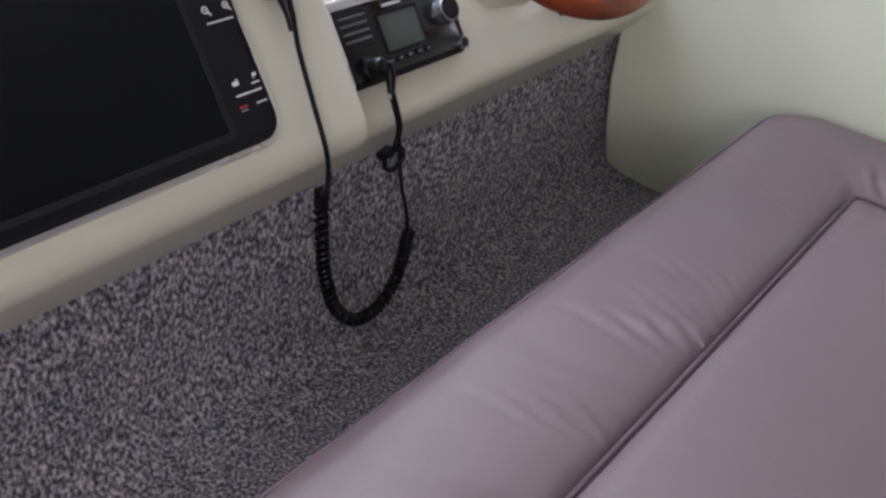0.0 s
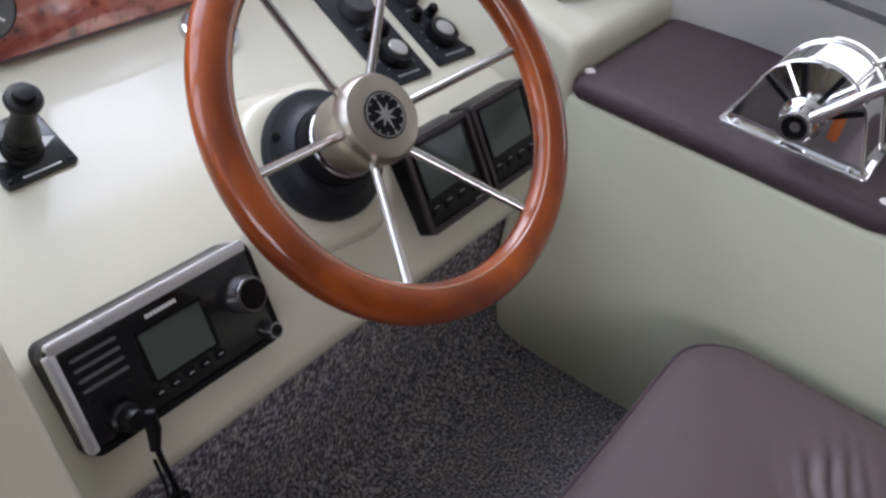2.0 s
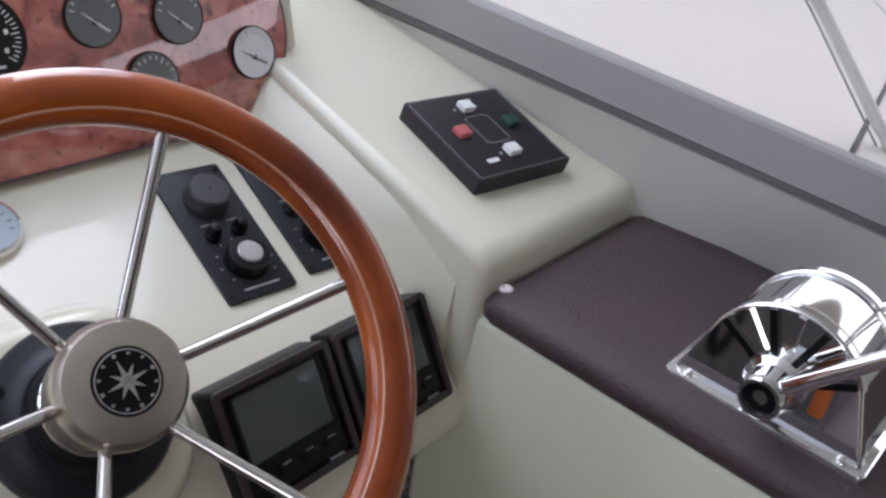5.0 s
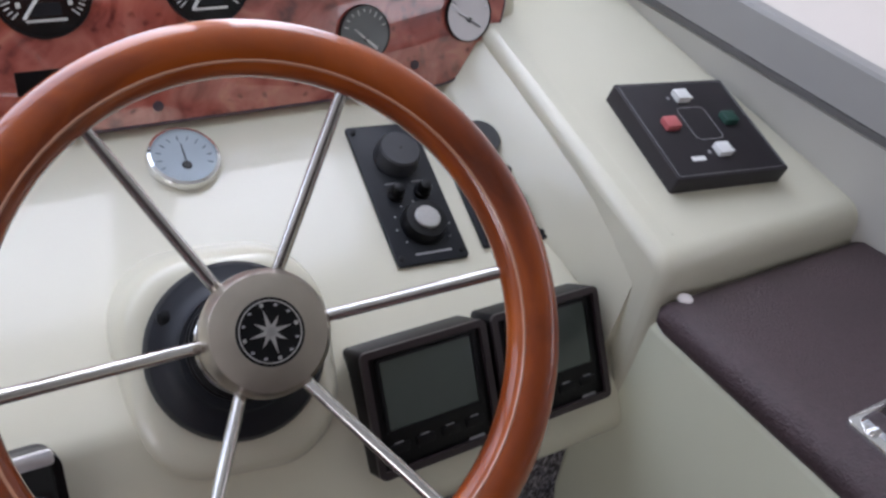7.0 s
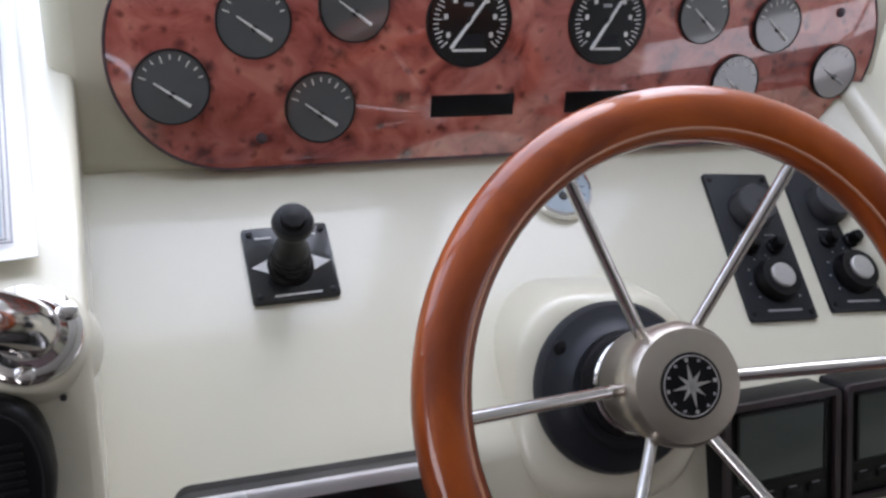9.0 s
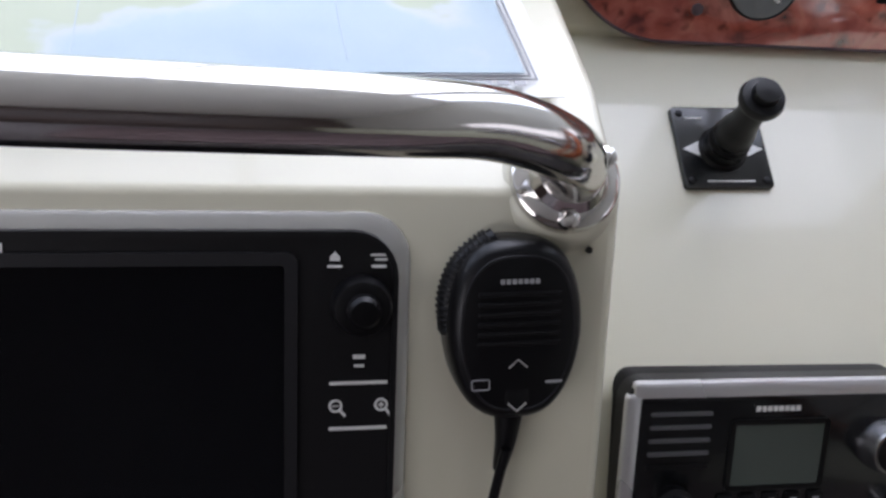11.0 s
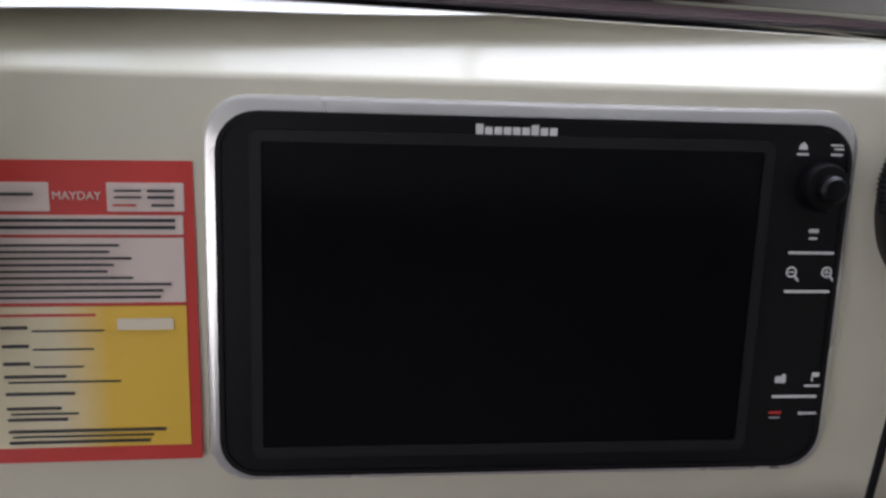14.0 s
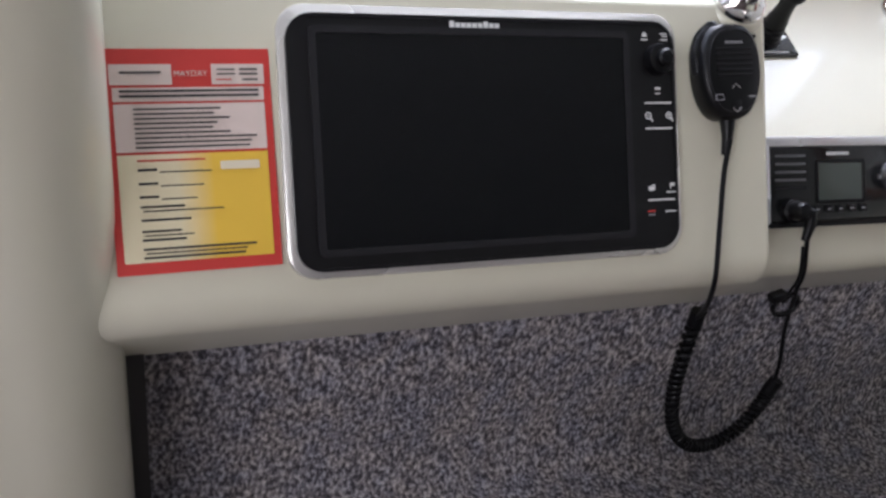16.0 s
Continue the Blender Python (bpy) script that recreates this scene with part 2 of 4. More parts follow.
# ---- mesh helpers ----
def thing(name, label, category, m=None, group="", kind=""):
    ob = new(name)
    ob.empty_display_size = 0.02
    if m is not None:
        ob.matrix_world = m
    return tagged(ob, label, category, group, kind)


def part(name, bm, mat, parent=None, label="", m=None, flat=False, angle=35, bevel=0.0):
    me = bpy.data.meshes.new(name)
    bmesh.ops.recalc_face_normals(bm, faces=bm.faces)
    bm.to_mesh(me)
    bm.free()
    for mt in (mat if isinstance(mat, (list, tuple)) else [mat]):
        me.materials.append(mt)
    if not flat:
        me.shade_smooth()
        me.set_sharp_from_angle(angle=radians(angle))
    ob = new(name, me)
    if parent:
        ob.parent = parent
    if m is not None:
        ob.matrix_local = m
    if label:
        tagged(ob, label)
    if bevel:
        bv = ob.modifiers.new("bevel", "BEVEL")
        bv.width, bv.segments, bv.limit_method, bv.angle_limit = bevel, 4, "ANGLE", radians(50)
        bv.harden_normals = False
    return ob


def T(x=0, y=0, z=0, rx=0, ry=0, rz=0):
    return pose(x, y, z, rx, ry, rz)


def rounded(points, radii, seg=6):
    """The outline of a polygon with rounded corners."""
    out, k = [], len(points)
    for i in range(k):
        p, a, b = Vector(points[i]), Vector(points[i - 1]), Vector(points[(i + 1) % k])
        r = radii[i] if isinstance(radii, (list, tuple)) else radii
        if r <= 0:
            out.append(p)
            continue
        u, v = (a - p).normalized(), (b - p).normalized()
        half = math.acos(max(-1, min(1, u.dot(v)))) / 2
        d = min(r / math.tan(half), (a - p).length * 0.49, (b - p).length * 0.49)
        r = d * math.tan(half)
        c = p + (u + v).normalized() * (r / math.sin(half))
        s, e = p + u * d - c, p + v * d - c
        turn = s.angle_signed(e)
        for j in range(seg + 1):
            w = -turn * j / seg
            out.append(c + Vector((s.x * math.cos(w) - s.y * math.sin(w), s.x * math.sin(w) + s.y * math.cos(w))))
    return out


def rect(w, h):
    return [(-w / 2, -h / 2), (w / 2, -h / 2), (w / 2, h / 2), (-w / 2, h / 2)]


def loft(bm, rings, cap=True, closed=True):
    vs = [[bm.verts.new(p) for p in ring] for ring in rings]
    k = len(vs[0])
    for a, b in zip(vs, vs[1:]):
        for i in range(k if closed else k - 1):
            j = (i + 1) % k
            bm.faces.new((a[i], a[j], b[j], b[i]))
    if cap:
        bm.faces.new(list(reversed(vs[0])))
        bm.faces.new(vs[-1])
    return bm


def plate(w, h, d, r=0.0, edge=0.0, x=0, y=0, z=0, bm=None, seg=5):
    """A slab with rounded corners, its back at z, its front edge softened."""
    bm = bm or bmesh.new()
    rings = []
    steps = [(0.0, z), (0.0, z + d - edge), (edge * 0.3, z + d - edge * 0.3), (edge, z + d)] if edge else [(0.0, z), (0.0, z + d)]
    for inset, zz in steps:
        o = rounded(rect(w - 2 * inset, h - 2 * inset), max(r - inset, 0.0005), seg)
        rings.append([(p.x + x, p.y + y, zz) for p in o])
    return loft(bm, rings)


def ring_plate(w, h, d, r, border, bm=None, x=0, y=0, z=0, seg=6):
    """A frame: a slab with an opening."""
    bm = bm or bmesh.new()
    o = rounded(rect(w, h), r, seg)
    i = rounded(rect(w - 2 * border, h - 2 * border), max(r - border, 0.001), seg)
    loops = [[(p.x + x, p.y + y, zz) for p in src] for src, zz in ((i, z), (o, z), (o, z + d * 0.7), ([p * (1 - 0.02 * border / max(w, h)) for p in o], z + d), (i, z + d), (i, z))]
    vs = [[bm.verts.new(p) for p in ring] for ring in loops[:-1]]
    vs.append(vs[0])
    k = len(o)
    for a, b in zip(vs, vs[1:]):
        for n in range(k):
            m = (n + 1) % k
            bm.faces.new((a[n], a[m], b[m], b[n]))
    return bm


def lathe(profile, seg=32, bm=None, m=None):
    """Turned about z: (radius, height) pairs from the bottom up."""
    bm = bm or bmesh.new()
    m = m or Matrix()
    rings = [[m @ Vector((max(r, 0.0002) * math.cos(2 * math.pi * i / seg), max(r, 0.0002) * math.sin(2 * math.pi * i / seg), z)) for i in range(seg)] for r, z in profile]
    return loft(bm, rings)


def smooth_path(points, n=10, closed=False):
    pts = [Vector(p) for p in points]
    out = []
    for i in range(len(pts) - 1):
        p0, p1, p2, p3 = pts[max(i - 1, 0)], pts[i], pts[i + 1], pts[min(i + 2, len(pts) - 1)]
        for j in range(n):
            t = j / n
            out.append(0.5 * (2 * p1 + (p2 - p0) * t + (2 * p0 - 5 * p1 + 4 * p2 - p3) * t * t + (3 * p1 - p0 - 3 * p2 + p3) * t ** 3))
    return out + [pts[-1]]


def tube(path, radius, seg=12, bm=None, squash=None):
    """Sweeps a circle along a path; radius may be a list."""
    bm = bm or bmesh.new()
    path = [Vector(p) for p in path]
    rings, up = [], None
    for i, p in enumerate(path):
        t = (path[min(i + 1, len(path) - 1)] - path[max(i - 1, 0)]).normalized()
        if up is None:
            up = t.orthogonal().normalized()
        up = (up - t * up.dot(t)).normalized()
        side = t.cross(up)
        r = radius[i] if isinstance(radius, (list, tuple)) else radius
        rings.append([p + (up * math.cos(2 * math.pi * k / seg) + side * math.sin(2 * math.pi * k / seg)) * r for k in range(seg)])
    return loft(bm, rings)


def helix(path, turns, coil):
    """Points winding round a path."""
    path = [Vector(p) for p in path]
    n, out = turns * 12, []
    for i in range(n + 1):
        f = i / n * (len(path) - 1)
        a = min(int(f), len(path) - 2)
        p = path[a].lerp(path[a + 1], f - a)
        t = (path[a + 1] - path[a]).normalized()
        s = Vector((0, 1, 0.2))
        s = (s - t * s.dot(t)).normalized()
        w = 2 * math.pi * turns * i / n
        out.append(p + (s * math.cos(w) + t.cross(s) * math.sin(w)) * coil)
    return out


def prism(profile, x0, x1, bm=None, slant=0.0):
    """A (y, z) outline drawn out along x; slant moves the far end by slant times y."""
    bm = bm or bmesh.new()
    return loft(bm, [[(x0, p[0], p[1]) for p in profile], [(x1 + slant * p[0], p[0], p[1]) for p in profile]])


def box(x0, x1, y0, y1, z0, z1, bm=None):
    bm = bm or bmesh.new()
    return loft(bm, [[(x0, y0, z), (x1, y0, z), (x1, y1, z), (x0, y1, z)] for z in (z0, z1)])


def face_at(x, y, z, lean, turn=0):
    """The pose of a face: local x along the dash, local y up the face, local z out of it. lean: degrees from level."""
    return pose(x, y, z, lean, 0, 0) @ pose(0, 0, 0, 0, 0, turn)


LEAN_PANEL, LEAN_DASH, LEAN_GAUGE, LEAN_BLOCK = 57.0, 22.7, 71.8, 14.8


# ---- setting ----
def structure(name, bm, mat, label, category, bevel=0.0, angle=35):
    ob = part(name, bm, mat, None, "", bevel=bevel, angle=angle)
    return tagged(ob, label, category, "", "structure")


structure("floor", box(-1.6, 1.5, -2.3, 0.12, -0.06, 0.0), CARPET, "speckled grey-brown carpet on the helm floor", "floor")
toe = [(0.078, 0.37), (0.076, 0.10), (0.074, 0.065), (0.066, 0.035), (0.046, 0.014), (0.02, 0.004), (-0.02, 0.001), (-0.02, -0.02), (0.16, -0.02), (0.16, 0.37)]
structure("carpet_panel", prism(toe, -0.345, 1.10), CARPET, "speckled grey carpet covering the panel under the dash", "panel")

# port part of the dash with the plotter face, the sloping ledge and the flat chart top
port = rounded([(0.088, 0.256), (0.018, 0.304), (-0.0555, 0.390), (0.0840, 0.6115), (0.150, 0.628), (0.62, 0.632), (0.62, 0.248)], [0.006, 0.022, 0.032, 0.008, 0.03, 0, 0], 6)
structure("dash_port", prism(port, -0.34, 0.288), GEL, "cream gelcoat dash moulding holding the chart plotter", "dash", bevel=0.014, angle=50)
# starboard part with the wheel
star = rounded([(0.088, 0.246), (-0.003, 0.350), (0.079, 0.456), (0.316, 0.5553), (0.42, 0.5553), (0.42, 0.246)], [0.006, 0.022, 0.035, 0, 0, 0], 7)
structure("dash_starboard", prism(star, 0.25, 1.004), GEL, "cream gelcoat dash moulding behind the steering wheel", "dash", angle=50)
# hooded pod behind the gauges
pod = rounded([(0.316, 0.545), (0.3716, 0.745), (0.41, 0.765), (0.62, 0.765), (0.62, 0.545)], [0, 0.02, 0.03, 0, 0], 5)
structure("gauge_pod", prism(pod, 0.270, 1.056), GEL, "cream gelcoat pod behind the gauge panel", "dash", bevel=0.02)
# raised block beside the wheel
block = rounded([(0.012, 0.35), (0.012, 0.5305), (0.62, 0.6895), (0.62, 0.35)], [0, 0.026, 0, 0], 7)
structure("dash_block", prism(block, 1.0, 1.36), GEL, "raised cream gelcoat block at the side of the dash", "dash", bevel=0.012)

bm = bmesh.new()
rings = []
for y in (0.042, 0.058, 0.079, 0.11, 0.15, 0.20, 0.26, 0.33):
    zd = 0.456 + 0.4186 * (y - 0.079) if y > 0.079 else 0.35 + (y + 0.003) * 1.293
    zb = 0.5305 + 0.2615 * (y - 0.012) - 0.0015
    x0 = 0.986 - 0.036 * min(max((y - 0.09) / 0.12, 0.0), 1.0)
    h = zb - zd
    rings.append([(x0, y, zd - 0.03), (x0, y, zd - 0.002), (x0 + 0.2 * (1.006 - x0), y, zd + 0.12 * h), (x0 + 0.5 * (1.006 - x0), y, zd + 0.42 * h), (x0 + 0.78 * (1.006 - x0), y, zd + 0.74 * h),
                  (1.006, y, zb - 0.010), (1.016, y, zb - 0.003), (1.030, y, zb + 0.0022), (1.045, y, zb - 0.002), (1.045, y, zd - 0.03)])
structure("dash_flank", loft(bm, rings), GEL, "soft cream slope between the dash and the raised block", "dash", angle=60)

# side lining below the shelf, leaning in towards the top
bm = bmesh.new()
loft(bm, [[(1.006, y, 0.468), (1.001, y, 0.36), (1.003, y, 0.20), (1.024, y, 0.10), (1.066, y, -0.01), (1.30, y, -0.01), (1.30, y, 0.469)] for y in (0.06, -0.5, -1.3, -2.3)])
structure("wall_side", bm, WALL, "smooth pale green-cream side lining below the shelf", "wall", bevel=0.008)
# hull lining above the shelf with a groove, and the window band
SIDE_Y = (-2.3, -0.6, -0.25, 0.0, 0.35, 1.0)


def side_strip(y, section):
    """A (x, z) section of the cabin side, carried along its sweep and its rise forward."""
    f = max(y, -0.25)
    rise = 0.085 * max(y, -0.6)
    return [(x - 0.16 * f, y, z + (rise if z > 0.48 else 0.0)) for x, z in section]


bm = loft(bmesh.new(), [side_strip(y, ((1.275, 0.47), (1.262, 0.596), (1.270, 0.600), (1.270, 0.605), (1.36, 0.605), (1.36, 0.47))) for y in SIDE_Y])
structure("wall_starboard", bm, LINING, "grey lining of the cabin side above the shelf", "wall", angle=25)
bm = loft(bmesh.new(), [side_strip(y, ((1.268, 0.6055), (1.2595, 0.608), (1.260, 0.612), (1.264, 0.650), (1.268, 0.653), (1.285, 0.653), (1.285, 0.6055))) for y in SIDE_Y])
structure("window_sill", bm, BAND, "darker grey band below the side window", "sill", angle=25)

# strip laid in the groove, its dark colour standing for the shade there
bm = loft(bmesh.new(), [side_strip(y, ((1.2655, 0.5965), (1.2590, 0.6000), (1.2590, 0.6065), (1.2655, 0.6085))) for y in SIDE_Y])
structure("groove_shade", bm, GROOVESHADE, "dark grey strip for the shade in the cabin-side groove", "trim", angle=60)

# unseen plain cabin, added to close the place and bound its light
structure("wall_port", box(-1.70, -1.60, -2.3, 1.0, -0.06, 0.75), BULK, "teak cabin side", "wall")
structure("wall_port_top", box(-1.70, -1.60, -2.3, 1.0, 1.45, 1.65), CEIL, "white cabin side above the port opening", "wall")
structure("wall_starboard_top", box(1.36, 1.46, -0.58, 1.0, 0.80, 1.65), LINING, "grey cabin side above the low window", "wall")
structure("wall_starboard_aft", box(1.36, 1.46, -2.3, -0.58, 0.59, 1.65), LINING, "grey cabin side aft of the window", "wall")
# added wall behind the camera, dark so the screens mirror little
structure("wall_aft", box(-1.70, 1.46, -2.4, -2.3, -0.06, 1.65), BULK, "unseen aft wall, kept dark for the screen reflections", "wall")
structure("ceiling", box(-1.70, 1.46, -2.4, 0.32, 1.62, 1.68), CEIL, "white cabin headliner", "ceiling")
structure("dash_top", box(-1.60, 1.36, 0.60, 1.10, 0.55, 0.632), GEL, "cream gelcoat shelf under the windscreen", "dash")
structure("bulkhead_port", box(-1.60, -0.56, 0.10, 0.62, -0.06, 0.632), BULK, "teak bulkhead forward", "wall")


def windscreen_bar(x, w):
    a, b = Vector((x, 1.08, 0.632)), Vector((x, 0.30, 1.64))
    bm = bmesh.new()
    d = Vector((0, 0.79, 0.61)) * 0.04
    loft(bm, [[p + Vector((-w / 2, 0, 0)), p + Vector((w / 2, 0, 0)), p + Vector((w / 2, 0, 0)) + d, p + Vector((-w / 2, 0, 0)) + d] for p in (a, b)])
    structure("windscreen_bar", bm, CEIL, "white bar between the windscreen panes", "window frame", bevel=0.004)


for x, w in ((-1.62, 0.12), (-0.36, 0.12), (0.085, 0.022), (0.82, 0.10), (1.38, 0.10)):
    windscreen_bar(x, w)

# deck outside the side window
structure("ground", box(-60, 60, -60, 60, -1.3, -1.2), DECK, "pale quay beside the boat", "ground")
structure("side_deck", box(1.36, 3.4, -3.0, 3.0, 0.50, 0.56), DECK, "white side deck outside the window", "deck")

# added glowing board, out of view, for the veneer and dials to mirror
glow = bpy.data.materials.new("glowing_backdrop")
glow.use_nodes = True
hb = glow.node_tree.nodes["Principled BSDF"]
hb.inputs["Base Color"].default_value = (0.8, 0.78, 0.76, 1)
hb.inputs["Emission Color"].default_value = (1.0, 0.975, 0.955, 1)
hb.inputs["Emission Strength"].default_value = 1.0
structure("backdrop", box(3.41, 3.45, -6.0, 3.0, 0.3, 2.6), glow, "glowing pale board out of view, added for the veneer reflections", "backdrop")

# ---- large things ----
CREASES_FAR = ((0.09, 0.5, 0.002), (0.215, 0.9, 0.0034), (0.240, 0.4, 0.0015), (0.372, 1.0, 0.0038), (0.402, 0.5, 0.0018), (0.47, 0.5, 0.0015), (0.66, -0.3, 0.0015))
CREASES_SIDE = ((-0.425, 0.6, 0.005), (-0.450, 0.4, 0.004), (-0.475, 0.3, 0.003), (-0.60, 0.4, 0.0015), (-0.82, 0.5, 0.002))


# seat cushion with a padded border and a piped middle
def seat_cushion():
    t = thing("seat_cushion", "mauve leatherette seat cushion with padded border and dark piping", "cushion")
    x0, x1, y0, y1, top = -0.050, 0.976, -1.15, -0.237, 0.289

    def outline(inset, near, far, seg=8):
        left = x0 + inset * (0.4 if inset > 0.03 else 1.0)
        ix, iy = inset * (1 + 0.9 * inset), inset * (1 - 0.05 * inset)
        return rounded([(left, y0 + inset), (x1 - ix, y0 + inset), (x1 - ix, y1 - iy), (left, y1 - iy)], [near, far, far, near], seg)

    bm = bmesh.new()
    rings = []
    for inset, z in ((0.02, top - 0.13), (0.0, top - 0.115), (0.0, top - 0.040), (0.003, top - 0.022), (0.011, top - 0.0085), (0.032, top - 0.001), (0.075, top + 0.003), (0.10, top + 0.004), (0.12, top + 0.0042), (0.14, top + 0.003), (0.158, top + 0.001), (0.176, top - 0.004), (0.186, top - 0.02)):
        o = outline(inset, max(0.026 - inset * 0.1, 0.008), max(0.075 - inset * 0.45, 0.008))
        rings.append([(p.x, p.y, z) for p in o])
    loft(bm, rings)
    bmesh.ops.subdivide_edges(bm, edges=[e for e in bm.edges if e.calc_length() > 0.2], cuts=220, use_grid_fill=True)
    for v in bm.verts:
        if v.co.z > top - 0.05:
            p = v.co
            w = noise.noise(Vector((p.x * 5, p.y * 5, 1.3))) * 0.0035 + noise.noise(Vector((p.x * 26, p.y * 9, 4.1))) * 0.0010
            e = min(abs(p.x - x1), abs(p.y - y1))
            if 0.05 < e < 0.19:
                far = abs(p.y - y1) < abs(p.x - x1)
                along = p.x if far else p.y
                for c, lean, deep in CREASES_FAR if far else CREASES_SIDE:
                    d = along - c - lean * (e - 0.16)
                    if abs(d) < 0.05:
                        fade = math.sin(max(e - 0.085, 0.0) / 0.105 * math.pi) ** 1.5
                        w += 1.8 * deep * fade * (0.6 * math.exp(-((d - 0.011) / 0.008) ** 2) - math.exp(-(d / 0.006) ** 2))
            v.co.z += w
    part("border", bm, MAUVE, t, angle=60)
    bm = bmesh.new()
    rings = []
    for inset, z in ((0.182, top - 0.03), (0.183, top - 0.006), (0.187, top + 0.001), (0.21, top + 0.006), (0.30, top + 0.011), (0.42, top + 0.014)):
        rings.append([(p.x, p.y, z) for p in outline(inset, 0.012, 0.012, 5)])
    loft(bm, rings)
    part("middle", bm, MAUVE, t, angle=60)
    for inset, z, r, near, far in ((0.182, top + 0.0005, 0.0026, 0.012, 0.012), (0.0060, top - 0.0150, 0.0028, 0.024, 0.073)):
        o = [Vector((p.x, p.y, z)) for p in outline(inset, near, far)]
        part("piping", tube(o + [o[0]], r, 8), PIPING, t, "dark piped seam")
    return t


seat_cushion()
structure("seat_base", box(0.02, 0.93, -1.1, -0.30, 0.0, 0.157), WALL, "cream moulded base under the seat cushion", "seat base", bevel=0.01)

# rounded pillar at the port end of the dash
bm = bmesh.new()
o = rounded([(-0.66, -0.075), (-0.312, -0.075), (-0.312, 0.40), (-0.66, 0.40)], [0.05, 0.075, 0.01, 0.01], 10)
loft(bm, [[(p.x, p.y, z) for p in o] for z in (0.0, 0.3, 0.632, 0.72)])
structure("pillar", bm, GEL, "smooth rounded cream pillar at the end of the dash", "pillar", bevel=0.012)
# near-black strip where the pillar and the carpet panel meet
structure("trim", box(-0.313, -0.297, 0.012, 0.036, 0.0, 0.352), NEARBLACK, "dark strip between pillar and carpet", "trim")


# ---- shelf beside the wheel ----
def shelf_pad():
    t = thing("shelf_pad", "dark plum vinyl padded cover on the side shelf", "pad")
    outline = rounded([(0.999, 0.011), (0.999, -0.405), (1.30, -0.405), (1.30, 0.011)], [0.012, 0.055, 0.01, 0.01], 8)
    c = Vector((1.15, -0.2))
    rings = []
    for k, z in ((0.004, 0.4695), (0.0, 0.476), (0.0, 0.487), (0.004, 0.494), (0.012, 0.498), (0.05, 0.4995)):
        rings.append([(p.x + (k if p.x < 1.1 else -k), p.y + (k if p.y < -0.2 else -k), z) for p in outline])
    part("cover", loft(bmesh.new(), rings), PLUM, t, angle=70)
    stud = [(0.0068, 0.0), (0.0068, 0.002), (0.0055, 0.0035), (0.002, 0.0042), (0.0002, 0.0043)]
    for x, y in ((1.024, 0.002), (1.022, -0.358)):
        part("snap_fastener", lathe(stud, 20, m=T(x, y, 0.4965)), SNAP, t, "white press stud")


shelf_pad()


def throttle():
    t = thing("engine_control", "polished chrome twin-lever engine control on the padded shelf", "throttle", T(1.046, -0.245, 0.4990))
    # arched body, drawn across the boat
    arch = [(-0.082, 0.0), (-0.080, 0.006)] + [(0.064 * math.cos(a), 0.040 + 0.066 * math.sin(a)) for a in [radians(165 - 6 * i) for i in range(26)]] + [(0.080, 0.006), (0.082, 0.0)]
    def slab(x0, x1, k=1.0):
        bm = bmesh.new()
        return loft(bm, [[(x, y * k, z * k) for y, z in arch] for x in (x0, x1)])
    part("body", slab(0.012, 0.072, 0.97), CHROME, t, bevel=0.003)
    part("side_plate", slab(-0.004, 0.010), CHROME, t, bevel=0.003)
    part("side_plate", slab(0.074, 0.088), CHROME, t, bevel=0.003)
    for i in range(7):
        a = radians(30 + 20 * i)
        part("rib", box(-0.0075, -0.0035, -0.003, 0.003, 0.026, 0.062), CHROME if i % 2 else BLACK, t, m=T(0, 0, 0.040, 90 - math.degrees(a)))
    part("base_flange", plate(0.11, 0.172, 0.006, 0.006, 0.002, x=0.042), CHROME, t)
    for y in (-0.066, 0.066):
        part("screw", lathe([(0.004, 0.006), (0.004, 0.0078), (0.002, 0.0085)], 12, m=T(-0.006, y, 0)), STAIN, t)
    out = pose(0, 0, 0.042, 0, -90, 0)
    hub = part("shaft_hub", lathe([(0.024, 0.0), (0.024, 0.012), (0.019, 0.016), (0.0185, 0.036), (0.0165, 0.040), (0.0135, 0.040), (0.013, 0.036)], 32, m=out), CHROME, t)
    part("hub_socket", lathe([(0.0132, 0.0355), (0.0132, 0.0375), (0.006, 0.0372), (0.005, 0.034)], 24, m=out), BLACK, hub)
    for x, name in ((-0.028, "lever"), (0.112, "lever")):
        p = smooth_path([(x, -0.004, 0.046), (x, -0.045, 0.093), (x, -0.115, 0.174)], 8)
        lever = part(name, tube(p, [0.0075 - 0.002 * i / len(p) for i in range(len(p))], 14), CHROME, t, "chrome control lever")
        part("grip", lathe([(0.004, 0.0), (0.012, 0.006), (0.014, 0.02), (0.010, 0.034), (0.003, 0.04)], 20, m=Matrix.Translation((x, -0.112, 0.166)) @ pose(0, 0, 0, 40, 0, 0)), BLACK, lever)
    part("shaft_boss", lathe([(0.024, 0.0), (0.02, 0.03)], 24, m=pose(0.088, 0, 0.042, 0, 90, 0)), CHROME, t)
    part("indicator", plate(0.012, 0.03, 0.003, 0.002, 0.001), material("amber_plate", (0.45, 0.12, 0.03), 0.3, var=0.1), t, "amber plate", m=pose(-0.004, -0.035, 0.045, 90, 0, -90))


throttle()

# ---- steering wheel ----
WC = Vector((0.639, -0.001, 0.595))
WN = Vector((-0.104, -0.707, 0.700)).normalized()
WA = Vector((0.989, -0.146, 0.0)).normalized()
WB = WN.cross(WA).normalized()
WM = Matrix((( *[WA.x, WB.x, WN.x], WC.x), (WA.y, WB.y, WN.y, WC.y), (WA.z, WB.z, WN.z, WC.z), (0, 0, 0, 1)))


